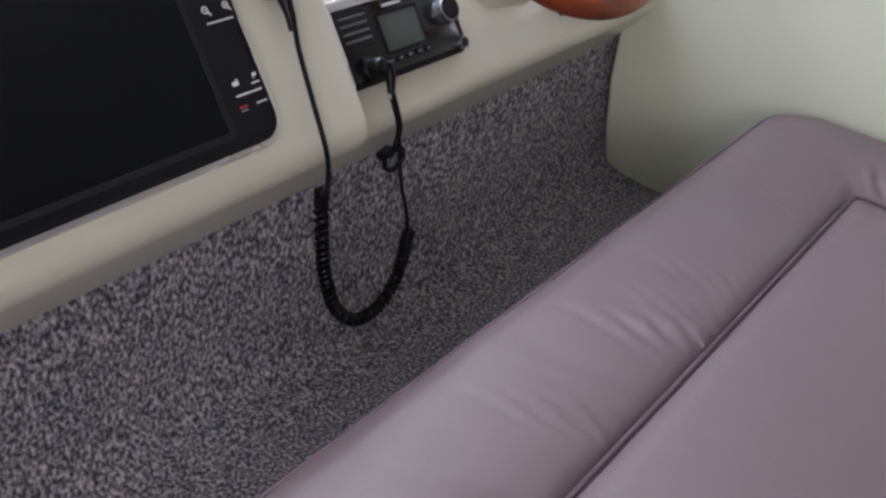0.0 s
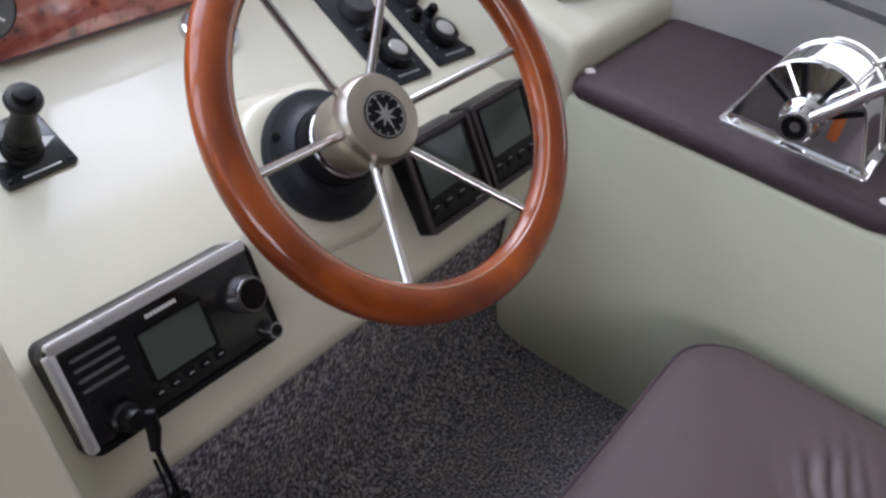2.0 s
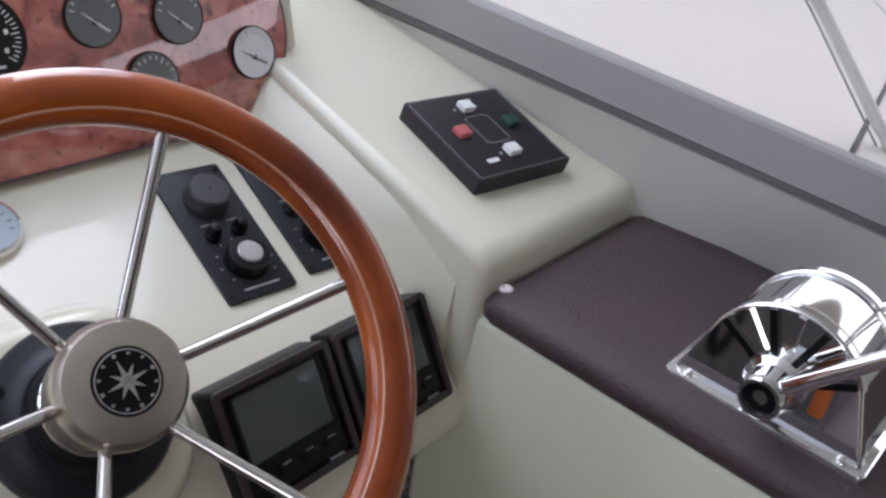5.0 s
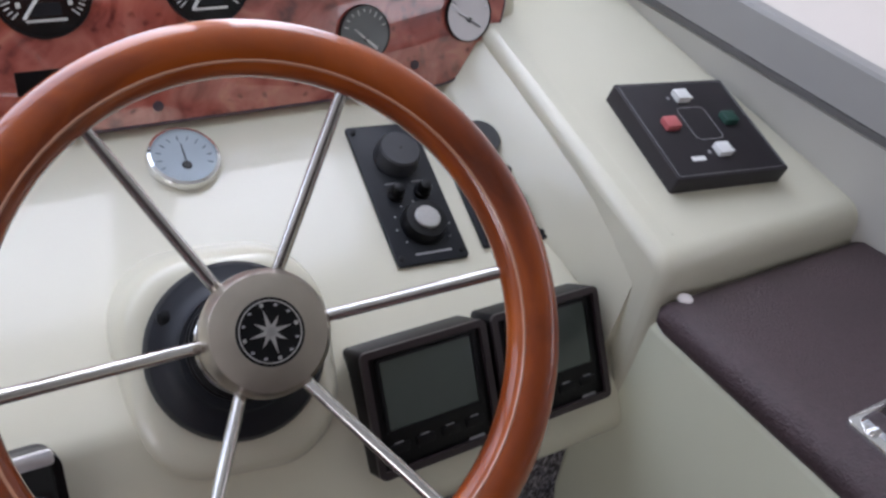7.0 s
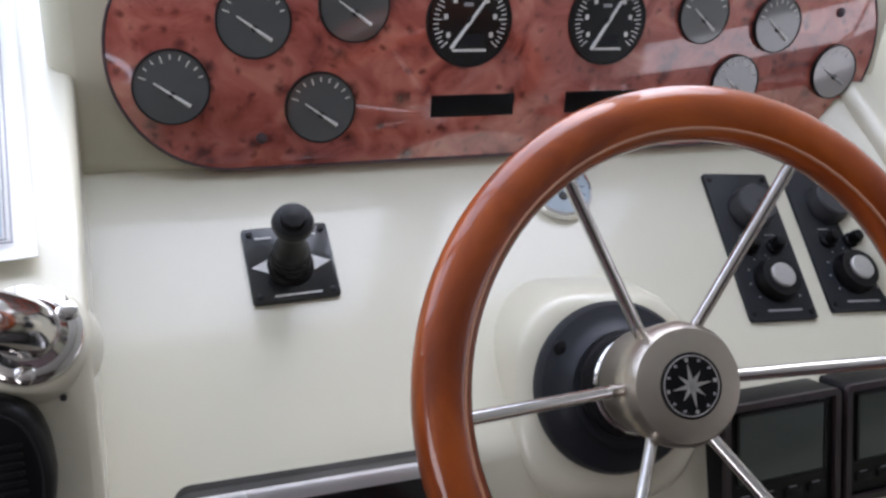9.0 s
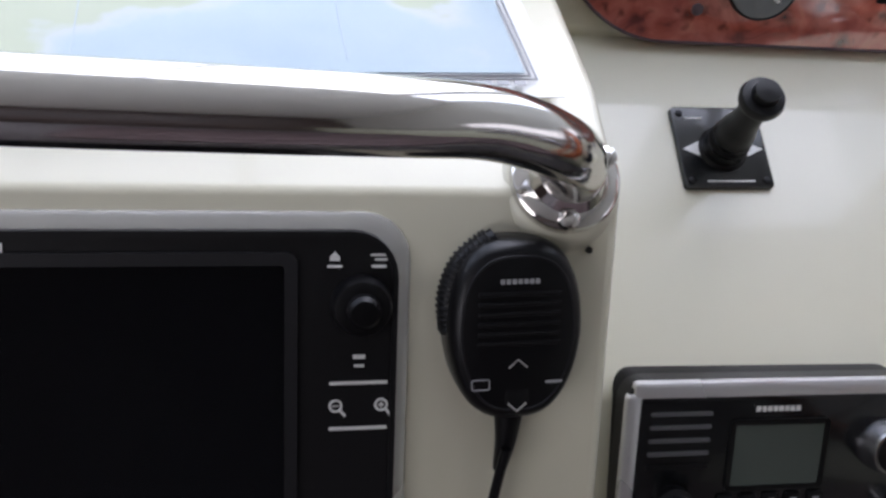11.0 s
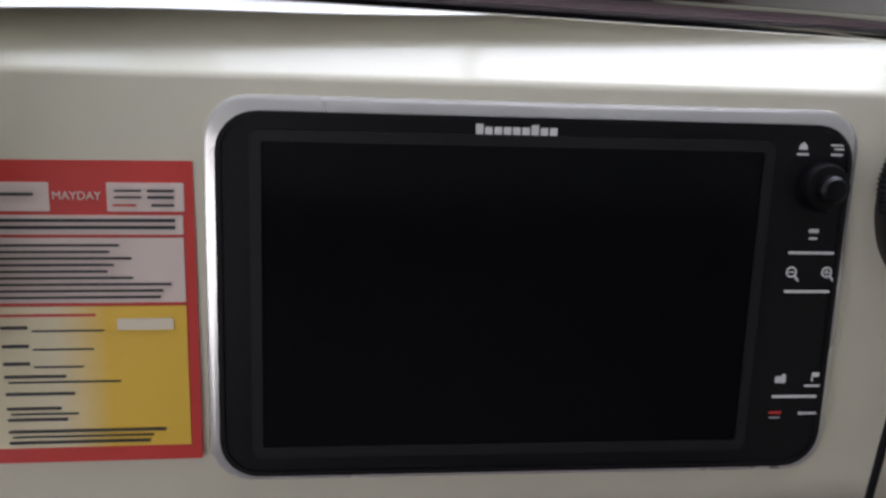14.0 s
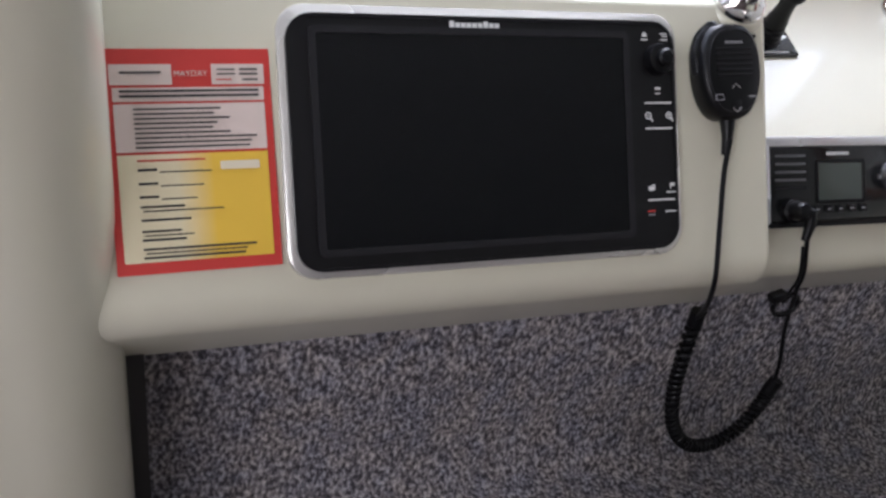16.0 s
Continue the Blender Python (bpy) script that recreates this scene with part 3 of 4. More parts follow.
def steering_wheel():
    t = thing("steering_wheel", "varnished wooden rim steering wheel with six steel spokes", "steering wheel", WM)
    # rim: an oval tube with a shallow bead on its inner side
    sec = []
    for k in range(20):
        a = 2 * math.pi * k / 20
        sec.append((0.0178 * math.cos(a) * (1 - 0.10 * math.cos(a)), 0.0150 * math.sin(a)))
    bm = bmesh.new()
    n = 96
    vs = [[bm.verts.new(((0.1725 + r) * math.cos(2 * math.pi * i / n), (0.1725 + r) * math.sin(2 * math.pi * i / n), z)) for r, z in sec] for i in range(n)]
    for i in range(n):
        for k in range(20):
            bm.faces.new((vs[i][k], vs[(i + 1) % n][k], vs[(i + 1) % n][(k + 1) % 20], vs[i][(k + 1) % 20]))
    rim = part("rim", bm, RIMWOOD, t, "glossy varnished wooden rim", angle=180)
    # pale rim lines, lightened to carry the pink highlight of the inner edge
    for r, z in ((0.1595, 0.0105), (0.1573, -0.006)):
        o = [Vector((r * math.cos(2 * math.pi * i / 72), r * math.sin(2 * math.pi * i / 72), z)) for i in range(73)]
        part("groove", tube(o, 0.0011, 6), material("pale_highlight_line", (0.52, 0.24, 0.13), 0.3, coat=0.8), rim, "pale highlight line along the rim")
    for i in range(6):
        a = radians(5 + 60 * i)
        p0 = Vector((0.030 * math.cos(a), 0.030 * math.sin(a), -0.052))
        p1 = Vector((0.160 * math.cos(a), 0.160 * math.sin(a), -0.002))
        part("spoke", tube([p0, p1], 0.0043, 14), STAIN, t, "round steel spoke")
    hub = part("hub", lathe([(0.033, -0.098), (0.0375, -0.094), (0.0385, -0.076), (0.0405, -0.062), (0.0420, -0.050), (0.0412, -0.041), (0.0375, -0.0350), (0.026, -0.0322), (0.0, -0.032)], 48), HUBM, t, "brushed nickel hub", m=T(0.004, -0.001, 0))
    part("hub_badge", lathe([(0.0218, -0.0326), (0.0218, -0.0314), (0.0002, -0.0314)], 40), BLACK, hub, "black round badge")
    for i in range(8):
        a = 2 * math.pi * i / 8 + 0.2
        ln = 0.0142 if i % 2 == 0 else 0.0112
        bm = bmesh.new()
        z0, z1 = -0.0314, -0.0304
        tip = (ln * math.cos(a), ln * math.sin(a))
        side = [(0.0024 * math.cos(a + s), 0.0024 * math.sin(a + s)) for s in (-0.9, 0.9)]
        loft(bm, [[(*tip, z), (*side[1], z), (0, 0, z), (*side[0], z)] for z in (z0, z1)])
        part("compass_point", bm, STAR, hub)
    o = [Vector((0.0196 * math.cos(2 * math.pi * i / 48), 0.0196 * math.sin(2 * math.pi * i / 48), -0.0312)) for i in range(49)]
    part("badge_ring", tube(o, 0.0005, 6), STAR, hub)
    for i in range(12):
        a = 2 * math.pi * i / 12 + 0.2
        part("badge_mark", plate(0.0022, 0.0017 if i % 3 else 0.0026, 0.0006, 0, 0, 0.0171 * math.cos(a), 0.0171 * math.sin(a), -0.0314), GREYP if i % 3 else STAR, hub)
    return t


steering_wheel()


def steering_column():
    t = thing("steering_column", "black steering column boot on a cream moulded boss", "steering column", WM)
    bm = bmesh.new()
    rings = []
    for h, r, z in ((0.098, 0.068, -0.240), (0.087, 0.06, -0.195), (0.082, 0.058, -0.170), (0.078, 0.054, -0.156), (0.075, 0.052, -0.149), (0.071, 0.050, -0.1438), (0.062, 0.045, -0.1422)):
        rings.append([(p.x - 0.002, p.y * 1.05 - 0.015, z) for p in rounded(rect(2 * h, 2 * h), r, 10)])
    part("boss", loft(bm, rings), GEL, t, "cream moulded boss", angle=60)
    low = T(0.0, -0.008, 0)
    part("boot", lathe([(0.0655, -0.1425), (0.0655, -0.136), (0.0625, -0.131), (0.054, -0.128), (0.046, -0.124), (0.043, -0.119)], 48, m=low), CHARCOAL, t)
    part("collar", lathe([(0.040, -0.122), (0.0395, -0.1165), (0.0365, -0.115), (0.0365, -0.111), (0.0385, -0.1095), (0.0385, -0.1045), (0.035, -0.103)], 40, m=T(0.001, -0.005, 0)), BEZEL, t)
    part("steel_ring", lathe([(0.0355, -0.1040), (0.0368, -0.1025), (0.0368, -0.1005), (0.0355, -0.099)], 40, m=T(0.002, -0.004, 0)), STAIN, t, "thin steel ring")
    part("shaft", lathe([(0.0345, -0.0995), (0.0335, -0.090)], 36, m=T(0.003, -0.002, 0)), BEZEL, t)
    part("steel_ring", lathe([(0.0345, -0.0975), (0.0352, -0.0965), (0.0345, -0.0955)], 40, m=T(0.003, -0.003, 0)), STAIN, t, "thin steel ring")
    for a in (35, 155, 275):
        part("bolt", lathe([(0.006, -0.136), (0.006, -0.129), (0.003, -0.1275)], 12, m=T(0.052 * math.cos(radians(a)), 0.052 * math.sin(radians(a)), 0)), BLACK, t)


steering_column()

# ---- chart plotter ----
def bars(t, rows, mat, z, name="printed_line", h=None):
    for x, y, w, hh in rows:
        part(name, plate(w, hh, 0.0006, 0.0, 0.0, x, y, z), mat, t)


def chart_plotter():
    t = thing("chart_plotter", "black marine chart plotter with a dark screen and silver trim", "chart plotter", face_at(-0.001, 0.0180 + 0.0037, 0.5145 - 0.0024, LEAN_PANEL))
    part("trim", plate(0.370, 0.2215, 0.016, 0.024, 0.004, y=-0.0025, z=-0.012), TRIM, t, "silver-grey trim ring")
    body = part("bezel", ring_plate(0.356, 0.2065, 0.0062, 0.022, 0.0028, y=-0.0040, z=0.003), BEZEL, t)
    part("face", plate(0.352, 0.2025, 0.006, 0.019, 0.0, y=-0.0040, z=0.002), BEZEL, t)
    part("screen_frame", ring_plate(0.291, 0.1850, 0.0022, 0.006, 0.006, x=-0.0145, y=-0.003, z=0.0082), LIP, t)
    part("screen", plate(0.279, 0.1730, 0.0012, 0.003, 0.0, x=-0.0145, y=-0.003, z=0.0079), GLASSK, t, "dark switched-off screen")
    z = 0.0081
    # maker's mark as plain blocks
    for i in range(9):
        w = 0.0042
        part("mark", plate(w, 0.0058 if i in (0, 6) else 0.0042, 0.0006, 0.0005, 0.0, -0.0375 + i * 0.0051, 0.0925 - (0.0 if i in (0, 6) else 0.0008), z), WHITE, t)
    bars(t, [(0.160, 0.0255, 0.028, 0.0016), (0.160, 0.0024, 0.028, 0.0016), (0.160, -0.0627, 0.028, 0.0016)], WHITE, z, "key_line")
    knob = part("rotary_knob", lathe([(0.0142, z), (0.0142, z + 0.006), (0.0128, z + 0.010), (0.0085, z + 0.011)], 36, m=T(0.1605, 0.0645, 0)), BLACK, t)
    part("knob_cap", lathe([(0.0078, z + 0.009), (0.0078, z + 0.016), (0.006, z + 0.018), (0.0002, z + 0.0185)], 28, m=T(0.1605, 0.0645, 0)), BLACK, knob)
    # key symbols
    def ring_mark(x, y, r, w=0.0006):
        o = [Vector((x + r * math.cos(2 * math.pi * i / 20), y + r * math.sin(2 * math.pi * i / 20), z + 0.0003)) for i in range(21)]
        part("symbol", tube(o, w, 6), WHITE, t)
    for x, s in ((0.1492, "-"), (0.171, "+")):
        ring_mark(x, 0.0140, 0.0028)
        part("symbol", tube([(x + 0.002, 0.0120, z + 0.0003), (x + 0.0046, 0.0087, z + 0.0003)], 0.0008, 6), WHITE, t)
        bars(t, [(x, 0.0140, 0.0032, 0.0007)] + ([(x, 0.0140, 0.0007, 0.0032)] if s == "+" else []), WHITE, z, "symbol")
    bm = bmesh.new()
    loft(bm, [[(0.1457, 0.0852, zz), (0.1503, 0.0852, zz), (0.1503, 0.0872, zz), (0.1480, 0.0896, zz), (0.1457, 0.0872, zz)] for zz in (z, z + 0.0006)])
    part("symbol", bm, WHITE, t)
    bars(t, [(0.1480, 0.0826, 0.007, 0.0013), (0.1685, 0.0880, 0.008, 0.0011), (0.1695, 0.0858, 0.006, 0.0011), (0.1685, 0.0826, 0.007, 0.0013),
             (0.160, 0.0385, 0.006, 0.0022), (0.160, 0.0340, 0.005, 0.0013),
             (0.1500, -0.0520, 0.0065, 0.0040), (0.1520, -0.0492, 0.0025, 0.0012), (0.172, -0.0490, 0.0045, 0.0028), (0.170, -0.0510, 0.0008, 0.0045), (0.171, -0.0560, 0.011, 0.0013),
             (0.171, -0.0735, 0.009, 0.0013), (0.165, -0.0735, 0.002, 0.002)], WHITE, z, "symbol")
    bars(t, [(0.149, -0.0728, 0.008, 0.0014)], RED, z, "symbol")
    bars(t, [(0.149, -0.0760, 0.007, 0.0012)], GREYP, z, "symbol")
    return t


chart_plotter()


def text(word, size, m, mat, parent, name="lettering"):
    c = bpy.data.curves.new(name, "FONT")
    c.body, c.size, c.align_x, c.align_y, c.extrude = word, size, "CENTER", "CENTER", 0.0002
    tmp = bpy.data.objects.new(name, c)
    scene.collection.objects.link(tmp)
    me = bpy.data.meshes.new_from_object(tmp.evaluated_get(bpy.context.evaluated_depsgraph_get()))
    bpy.data.objects.remove(tmp)
    me.materials.clear()
    me.materials.append(mat)
    ob = new(name, me)
    ob.parent, ob.matrix_local = parent, m
    return ob


def notice():
    t = thing("distress_notice", "red, white and yellow radio distress instruction sticker on the dash", "sticker", face_at(-0.2525, 0.0140, 0.500, LEAN_PANEL, 0.6))
    w, h = 0.124, 0.170
    part("sheet", plate(w, h, 0.0024, 0.001, 0.0, z=-0.0006), RED, t, "red bordered vinyl sheet")
    z = 0.0019
    part("white_box", plate(0.045, 0.0155, 0.0005, 0, 0, -0.035, 0.0655, z), PALEP, t)
    part("white_box", plate(0.040, 0.0155, 0.0005, 0, 0, 0.037, 0.0655, z), PALEP, t)
    part("white_strip", plate(0.112, 0.0105, 0.0005, 0, 0, 0, 0.0505, z), PALEP, t)
    part("pale_field", plate(0.112, 0.036, 0.0005, 0, 0, 0, 0.0255, z), PALEP, t)
    bm = bmesh.new()
    loft(bm, [[(-0.056, -0.076, zz), (0.056, -0.076, zz), (0.056, 0.0055, zz), (-0.056, 0.0055, zz)] for zz in (z, z + 0.0005)])
    part("yellow_field", bm, YELLOW, t)
    text("MAYDAY", 0.0062, T(0.0015, 0.066, z + 0.0004), PALEP, t)
    z += 0.0012
    rnd = random.Random(4)
    def line(x0, y, ln, hh, mat=INK):
        part("printed_line", plate(ln, hh, 0.0003, 0, 0, x0 + ln / 2, y, z), mat, t)
    line(-0.050, 0.067, 0.030, 0.0016)
    for y in (0.069, 0.0655):
        line(0.021, y, 0.014, 0.0010)
        line(0.038, y, 0.014, 0.0014)
    line(0.020, 0.0612, 0.012, 0.0010, RED)
    line(0.040, 0.0612, 0.012, 0.0012)
    for y in (0.0530, 0.0492):
        line(-0.051, y, 0.103, 0.0018)
    for i in range(9):
        line(-0.042, 0.0395 - 0.0036 * i, rnd.uniform(0.055, 0.094), 0.0013)
    line(-0.042, 0.0008, 0.050, 0.0013, RED)
    ys = [-0.006, -0.0165, -0.0265, -0.034, -0.044, -0.0525, -0.059, -0.066, -0.0725]
    for i, y in enumerate(ys):
        if i < 3:
            line(-0.042, y, 0.014, 0.0018)
            line(-0.026, y - 0.002, 0.038 - 0.006 * i, 0.0009)
        else:
            line(-0.042, y, rnd.uniform(0.016, 0.09), 0.0016)
            if i % 2:
                line(-0.040, y - 0.0032, rnd.uniform(0.03, 0.085), 0.0010)
    part("name_strip", plate(0.030, 0.0065, 0.0003, 0.001, 0, 0.034, -0.0045, z), CREAMP, t)


notice()

# ---- radio ----
def radio():
    t = thing("vhf_radio", "black marine radio with silver surround on the dash front", "radio", face_at(0.4225, 0.0365 + 0.0016, 0.436 + 0.0025, LEAN_PANEL, -0.8))
    part("housing", plate(0.196, 0.094, 0.055, 0.012, 0.002, z=-0.060), BLACK, t)
    part("surround", ring_plate(0.198, 0.096, 0.016, 0.013, 0.0060, z=-0.0165), BLACK, t)
    part("silver_bar", plate(0.190, 0.0105, 0.005, 0.003, 0.002, 0.0, 0.0432, -0.0035), SILVER, t, "silver trim bar")
    part("silver_bar", plate(0.0095, 0.084, 0.005, 0.003, 0.002, -0.0945, -0.001, -0.0035), SILVER, t, "silver trim bar")
    face = part("face", plate(0.184, 0.082, 0.006, 0.007, 0.002, x=0.002, y=-0.0005, z=-0.0065), DIALK, t, "glossy black face")
    z = -0.0004
    for i in range(5):
        part("speaker_slot", plate(0.040, 0.0026, 0.0008, 0.0012, 0.0, -0.063, 0.028 - 0.0085 * i, z), SLOT if i != 4 else BEZEL, face)
    part("display", plate(0.060, 0.040, 0.0010, 0.002, 0.0, 0.003, 0.000, z), LCD, t, "grey-green liquid crystal display")
    part("display_frame", ring_plate(0.067, 0.047, 0.0014, 0.004, 0.0035, x=0.003, y=0.000, z=z), BLACK, t)
    for i in range(8):
        part("mark", plate(0.0030, 0.0034, 0.0005, 0.0004, 0.0, -0.013 + i * 0.0038, 0.0300, z), WHITE, t)
    for i in range(5):
        key = part("key", plate(0.011, 0.0075, 0.0022, 0.002, 0.0008, -0.029 + i * 0.0155, -0.0295, z - 0.0004), BLACK, t)
        part("symbol", plate(0.0045, 0.0014, 0.0004, 0, 0, -0.029 + i * 0.0155, -0.0295, z + 0.0019), GREYP, key)
    knob = part("tuning_knob", lathe([(0.0172, z), (0.0172, z + 0.004), (0.0160, z + 0.006), (0.0158, z + 0.012), (0.0148, z + 0.0145), (0.0128, z + 0.0145)], 40, m=T(0.0755, 0.0045, 0)), KNOBSILVER, t, "silver rotary knob")
    part("knob_cap", lathe([(0.0130, z + 0.0135), (0.0130, z + 0.0152), (0.0002, z + 0.0150)], 32, m=T(0.0755, 0.0045, 0)), BLACK, knob)
    sq = part("squelch_knob", lathe([(0.0075, z), (0.0075, z + 0.006), (0.0068, z + 0.0078), (0.0050, z + 0.0078)], 28, m=T(0.0885, -0.0375, 0)), KNOBSILVER, t, "small silver knob")
    part("knob_cap", lathe([(0.0052, z + 0.0070), (0.0050, z + 0.0084), (0.0002, z + 0.0084)], 20, m=T(0.0885, -0.0375, 0)), BLACK, sq)
    plug = part("plug", lathe([(0.0125, z), (0.0125, z + 0.006), (0.0098, z + 0.008), (0.0098, z + 0.020), (0.007, z + 0.024), (0.0002, z + 0.025)], 28, m=T(-0.064, -0.0305, 0)), BLACK, t, "black cable plug")
    bm = bmesh.new()
    tube([(-0.064, -0.0305, z + 0.016), (-0.054, -0.0335, z + 0.019), (-0.054, -0.045, z + 0.018), (-0.058, -0.062, z + 0.014)], [0.007, 0.0075, 0.006, 0.0042], 14, bm)
    part("elbow", bm, BLACK, plug)


radio()


def microphone():
    m = face_at(0.2325, 0.0255 + 0.0048, 0.5695 - 0.0020, LEAN_PANEL, 1.5)
    t = thing("radio_microphone", "black handheld radio microphone hung on the dash", "microphone", m)
    prof = []
    for i in range(48):
        a = 2 * math.pi * i / 48
        cx, cy = math.cos(a), math.sin(a)
        x = 0.0332 * math.copysign(abs(cx) ** 0.66, cx)
        y = (0.0465 if cy > 0 else 0.0430) * math.copysign(abs(cy) ** 0.82, cy)
        prof.append(Vector((x * (1.0 if cy > -0.1 else 1.0 - 0.16 * abs(cy)), y)))
    rings = []
    for k, z in ((0.90, -0.030), (1.0, -0.024), (1.0, -0.010), (0.97, -0.004), (0.90, -0.0005), (0.80, 0.001), (0.4, 0.0018)):
        rings.append([(p.x * k, p.y * k, z) for p in prof])
    part("body", loft(bmesh.new(), rings), BLACK, t, angle=70)
    rim = [Vector((p.x * 0.82, p.y * 0.84, 0.0006)) for p in prof]
    part("front_seam", tube(rim + [rim[0]], 0.0007, 6), LIP, t, "thin raised line round the front")
    for i in range(6):
        part("speaker_slat", plate(0.040, 0.0022, 0.0012, 0.001, 0.0004, 0.0, 0.0215 - 0.0048 * i, 0.0012), BEZEL, t)
    for i in range(7):
        part("mark", plate(0.0021, 0.0024, 0.0004, 0.0003, 0.0, -0.0085 + i * 0.0028, 0.0275, 0.0014), GREYP, t)
    def chevron(x, y, s):
        p = [(x - 0.0045, y - 0.002 * s, 0.0016), (x, y + 0.002 * s, 0.0017), (x + 0.0045, y - 0.002 * s, 0.0016)]
        part("symbol", tube(p, 0.0006, 6), STAR, t)
    chevron(0.0, -0.0125, 1)
    chevron(0.0, -0.0345, -1)
    part("rocker_key", plate(0.013, 0.026, 0.0014, 0.006, 0.001, 0.0, -0.0235, 0.0), BEZEL, t)
    o = rounded(rect(0.0085, 0.0050), 0.001, 3)
    part("symbol", tube([Vector((p.x - 0.018, p.y - 0.0225, 0.0012)) for p in o] + [Vector((o[0].x - 0.018, o[0].y - 0.0225, 0.0012))], 0.0004, 5), GREYP, t)
    part("symbol", plate(0.0085, 0.0014, 0.0004, 0, 0, 0.018, -0.0225, 0.0010), GREYP, t)
    # ribbed talk key round the upper shoulder
    key = part("talk_key", tube(smooth_path([(-0.0288, 0.000, -0.014), (-0.0298, 0.018, -0.014), (-0.0232, 0.034, -0.014), (-0.008, 0.0445, -0.014)], 8), 0.0065, 14), BLACK, t, "ribbed talk key")
    p = smooth_path([(-0.0288, 0.002, -0.014), (-0.0298, 0.018, -0.014), (-0.0232, 0.034, -0.014), (-0.010, 0.0440, -0.014)], 7)
    for i in range(0, len(p) - 1):
        d = (p[i + 1] - p[i]).normalized()
        q = p[i]
        ringp = [q + (Vector((d.y, -d.x, 0)) * -math.cos(a) + Vector((0, 0, 1)) * math.sin(a)) * 0.0068 for a in [2 * math.pi * k / 16 for k in range(17)]]
        part("rib", tube(ringp, 0.0007, 5), BEZEL, key)
    # clip behind and cable boot
    part("hanger", plate(0.022, 0.020, 0.010, 0.004, 0.001, 0, 0.020, -0.040), BLACK, t)
    part("cable_boot", tube(smooth_path([(0, -0.043, -0.014), (-0.001, -0.058, -0.014), (-0.003, -0.075, -0.017)], 6), [0.0075 - 0.0042 * i / 12 for i in range(13)], 14), BLACK, t)


microphone()


def microphone_lead():
    t = thing("coiled_microphone_lead", "black coiled microphone lead hanging in front of the carpet", "cable")
    a = smooth_path([(0.232, 0.004, 0.513), (0.228, -0.008, 0.483), (0.221, -0.036, 0.439), (0.214, -0.061, 0.402), (0.228, -0.050, 0.362), (0.252, -0.020, 0.320), (0.262, -0.006, 0.300)], 10)
    part("thin_lead", tube(a, 0.0026, 10), BLACK, t)
    mid = smooth_path([(0.262, -0.006, 0.300), (0.266, -0.004, 0.240), (0.272, -0.004, 0.190), (0.288, -0.004, 0.138), (0.318, -0.004, 0.100), (0.354, -0.004, 0.090), (0.388, -0.004, 0.108), (0.407, -0.004, 0.145), (0.414, -0.004, 0.176)], 12)
    part("coil", tube(helix(mid, 46, 0.0062), 0.0028, 7), BLACK, t, "tightly coiled lead")
    part("core", tube(mid, 0.0052, 8), BLACK, t)
    for p, d in ((mid[0], (0, 0, 0.012)), (mid[-1], (0.004, 0, 0.012))):
        part("end_sleeve", tube([p - Vector(d) * 0.5, p + Vector(d)], 0.0085, 12), BLACK, t)
    b = smooth_path([(0.414, -0.004, 0.176), (0.410, -0.004, 0.215), (0.394, -0.004, 0.27), (0.378, -0.010, 0.335), (0.366, -0.015, 0.375), (0.3636, -0.0085, 0.398)], 10)
    part("thin_lead", tube(b, 0.0026, 10), BLACK, t)


microphone_lead()


def cable_clip():
    t = thing("cable_tidy", "looped black wires tied under the dash edge", "cable")
    for k, (dx, r) in enumerate(((0.0, 0.0016), (0.006, 0.0016))):
        part("wire", tube(smooth_path([(0.358 + dx, -0.012, 0.392), (0.360 + dx, -0.022, 0.36), (0.366 + dx, -0.012, 0.326), (0.376 - dx, -0.006, 0.312)], 8), r, 8), BLACK, t)
    o = [Vector((0.374 + 0.016 * math.cos(a), -0.008, 0.310 + 0.014 * math.sin(a))) for a in [2 * math.pi * i / 24 for i in range(25)]]
    part("loop", tube(o, 0.0032, 8), BLACK, t)
    part("clip", plate(0.020, 0.011, 0.010, 0.003, 0.002), BLACK, t, m=face_at(0.356, -0.006, 0.324, 80, 15))


cable_clip()

# ---- grab rail and chart ----
def grab_rail():
    t = thing("grab_rail", "polished stainless steel grab rail across the chart table edge", "grab rail")
    p = smooth_path([(0.259, 0.090, 0.606), (0.258, 0.080, 0.630), (0.240, 0.064, 0.655), (0.205, 0.050, 0.677), (0.160, 0.033, 0.692), (0.10, 0.024, 0.700), (0.03, 0.020, 0.7045), (-0.08, 0.018, 0.709), (-0.22, 0.016, 0.714), (-0.30, 0.016, 0.717), (-0.335, 0.017, 0.718)], 10)
    part("tube", tube(p, 0.0150, 24), STAIN, t, angle=180)
    f = face_at(0.258, 0.0885, 0.6165, 30)
    part("flange", lathe([(0.0272, -0.003), (0.0272, 0.0025), (0.0252, 0.0045), (0.020, 0.0058), (0.0165, 0.0110)], 40, m=f), STAIN, t, "round flange")
    part("pad", lathe([(0.036, -0.030), (0.0330, -0.014), (0.0295, -0.004), (0.0270, -0.0028)], 40, m=f), GEL, t, "cream moulded pad under the flange", angle=60)
    for a in (-95, 25, 145):
        part("screw", lathe([(0.0055, 0.004), (0.0052, 0.0068), (0.003, 0.0082), (0.0002, 0.0086)], 16, m=f @ T(0.0222 * math.cos(radians(a)), 0.0222 * math.sin(radians(a)), 0)), STAIN, t)
    part("flange", lathe([(0.034, 0.0), (0.034, 0.004), (0.018, 0.010)], 32, m=pose(-0.313, 0.016, 0.7175, 0, 90, 0)), STAIN, t, "round flange")


grab_rail()


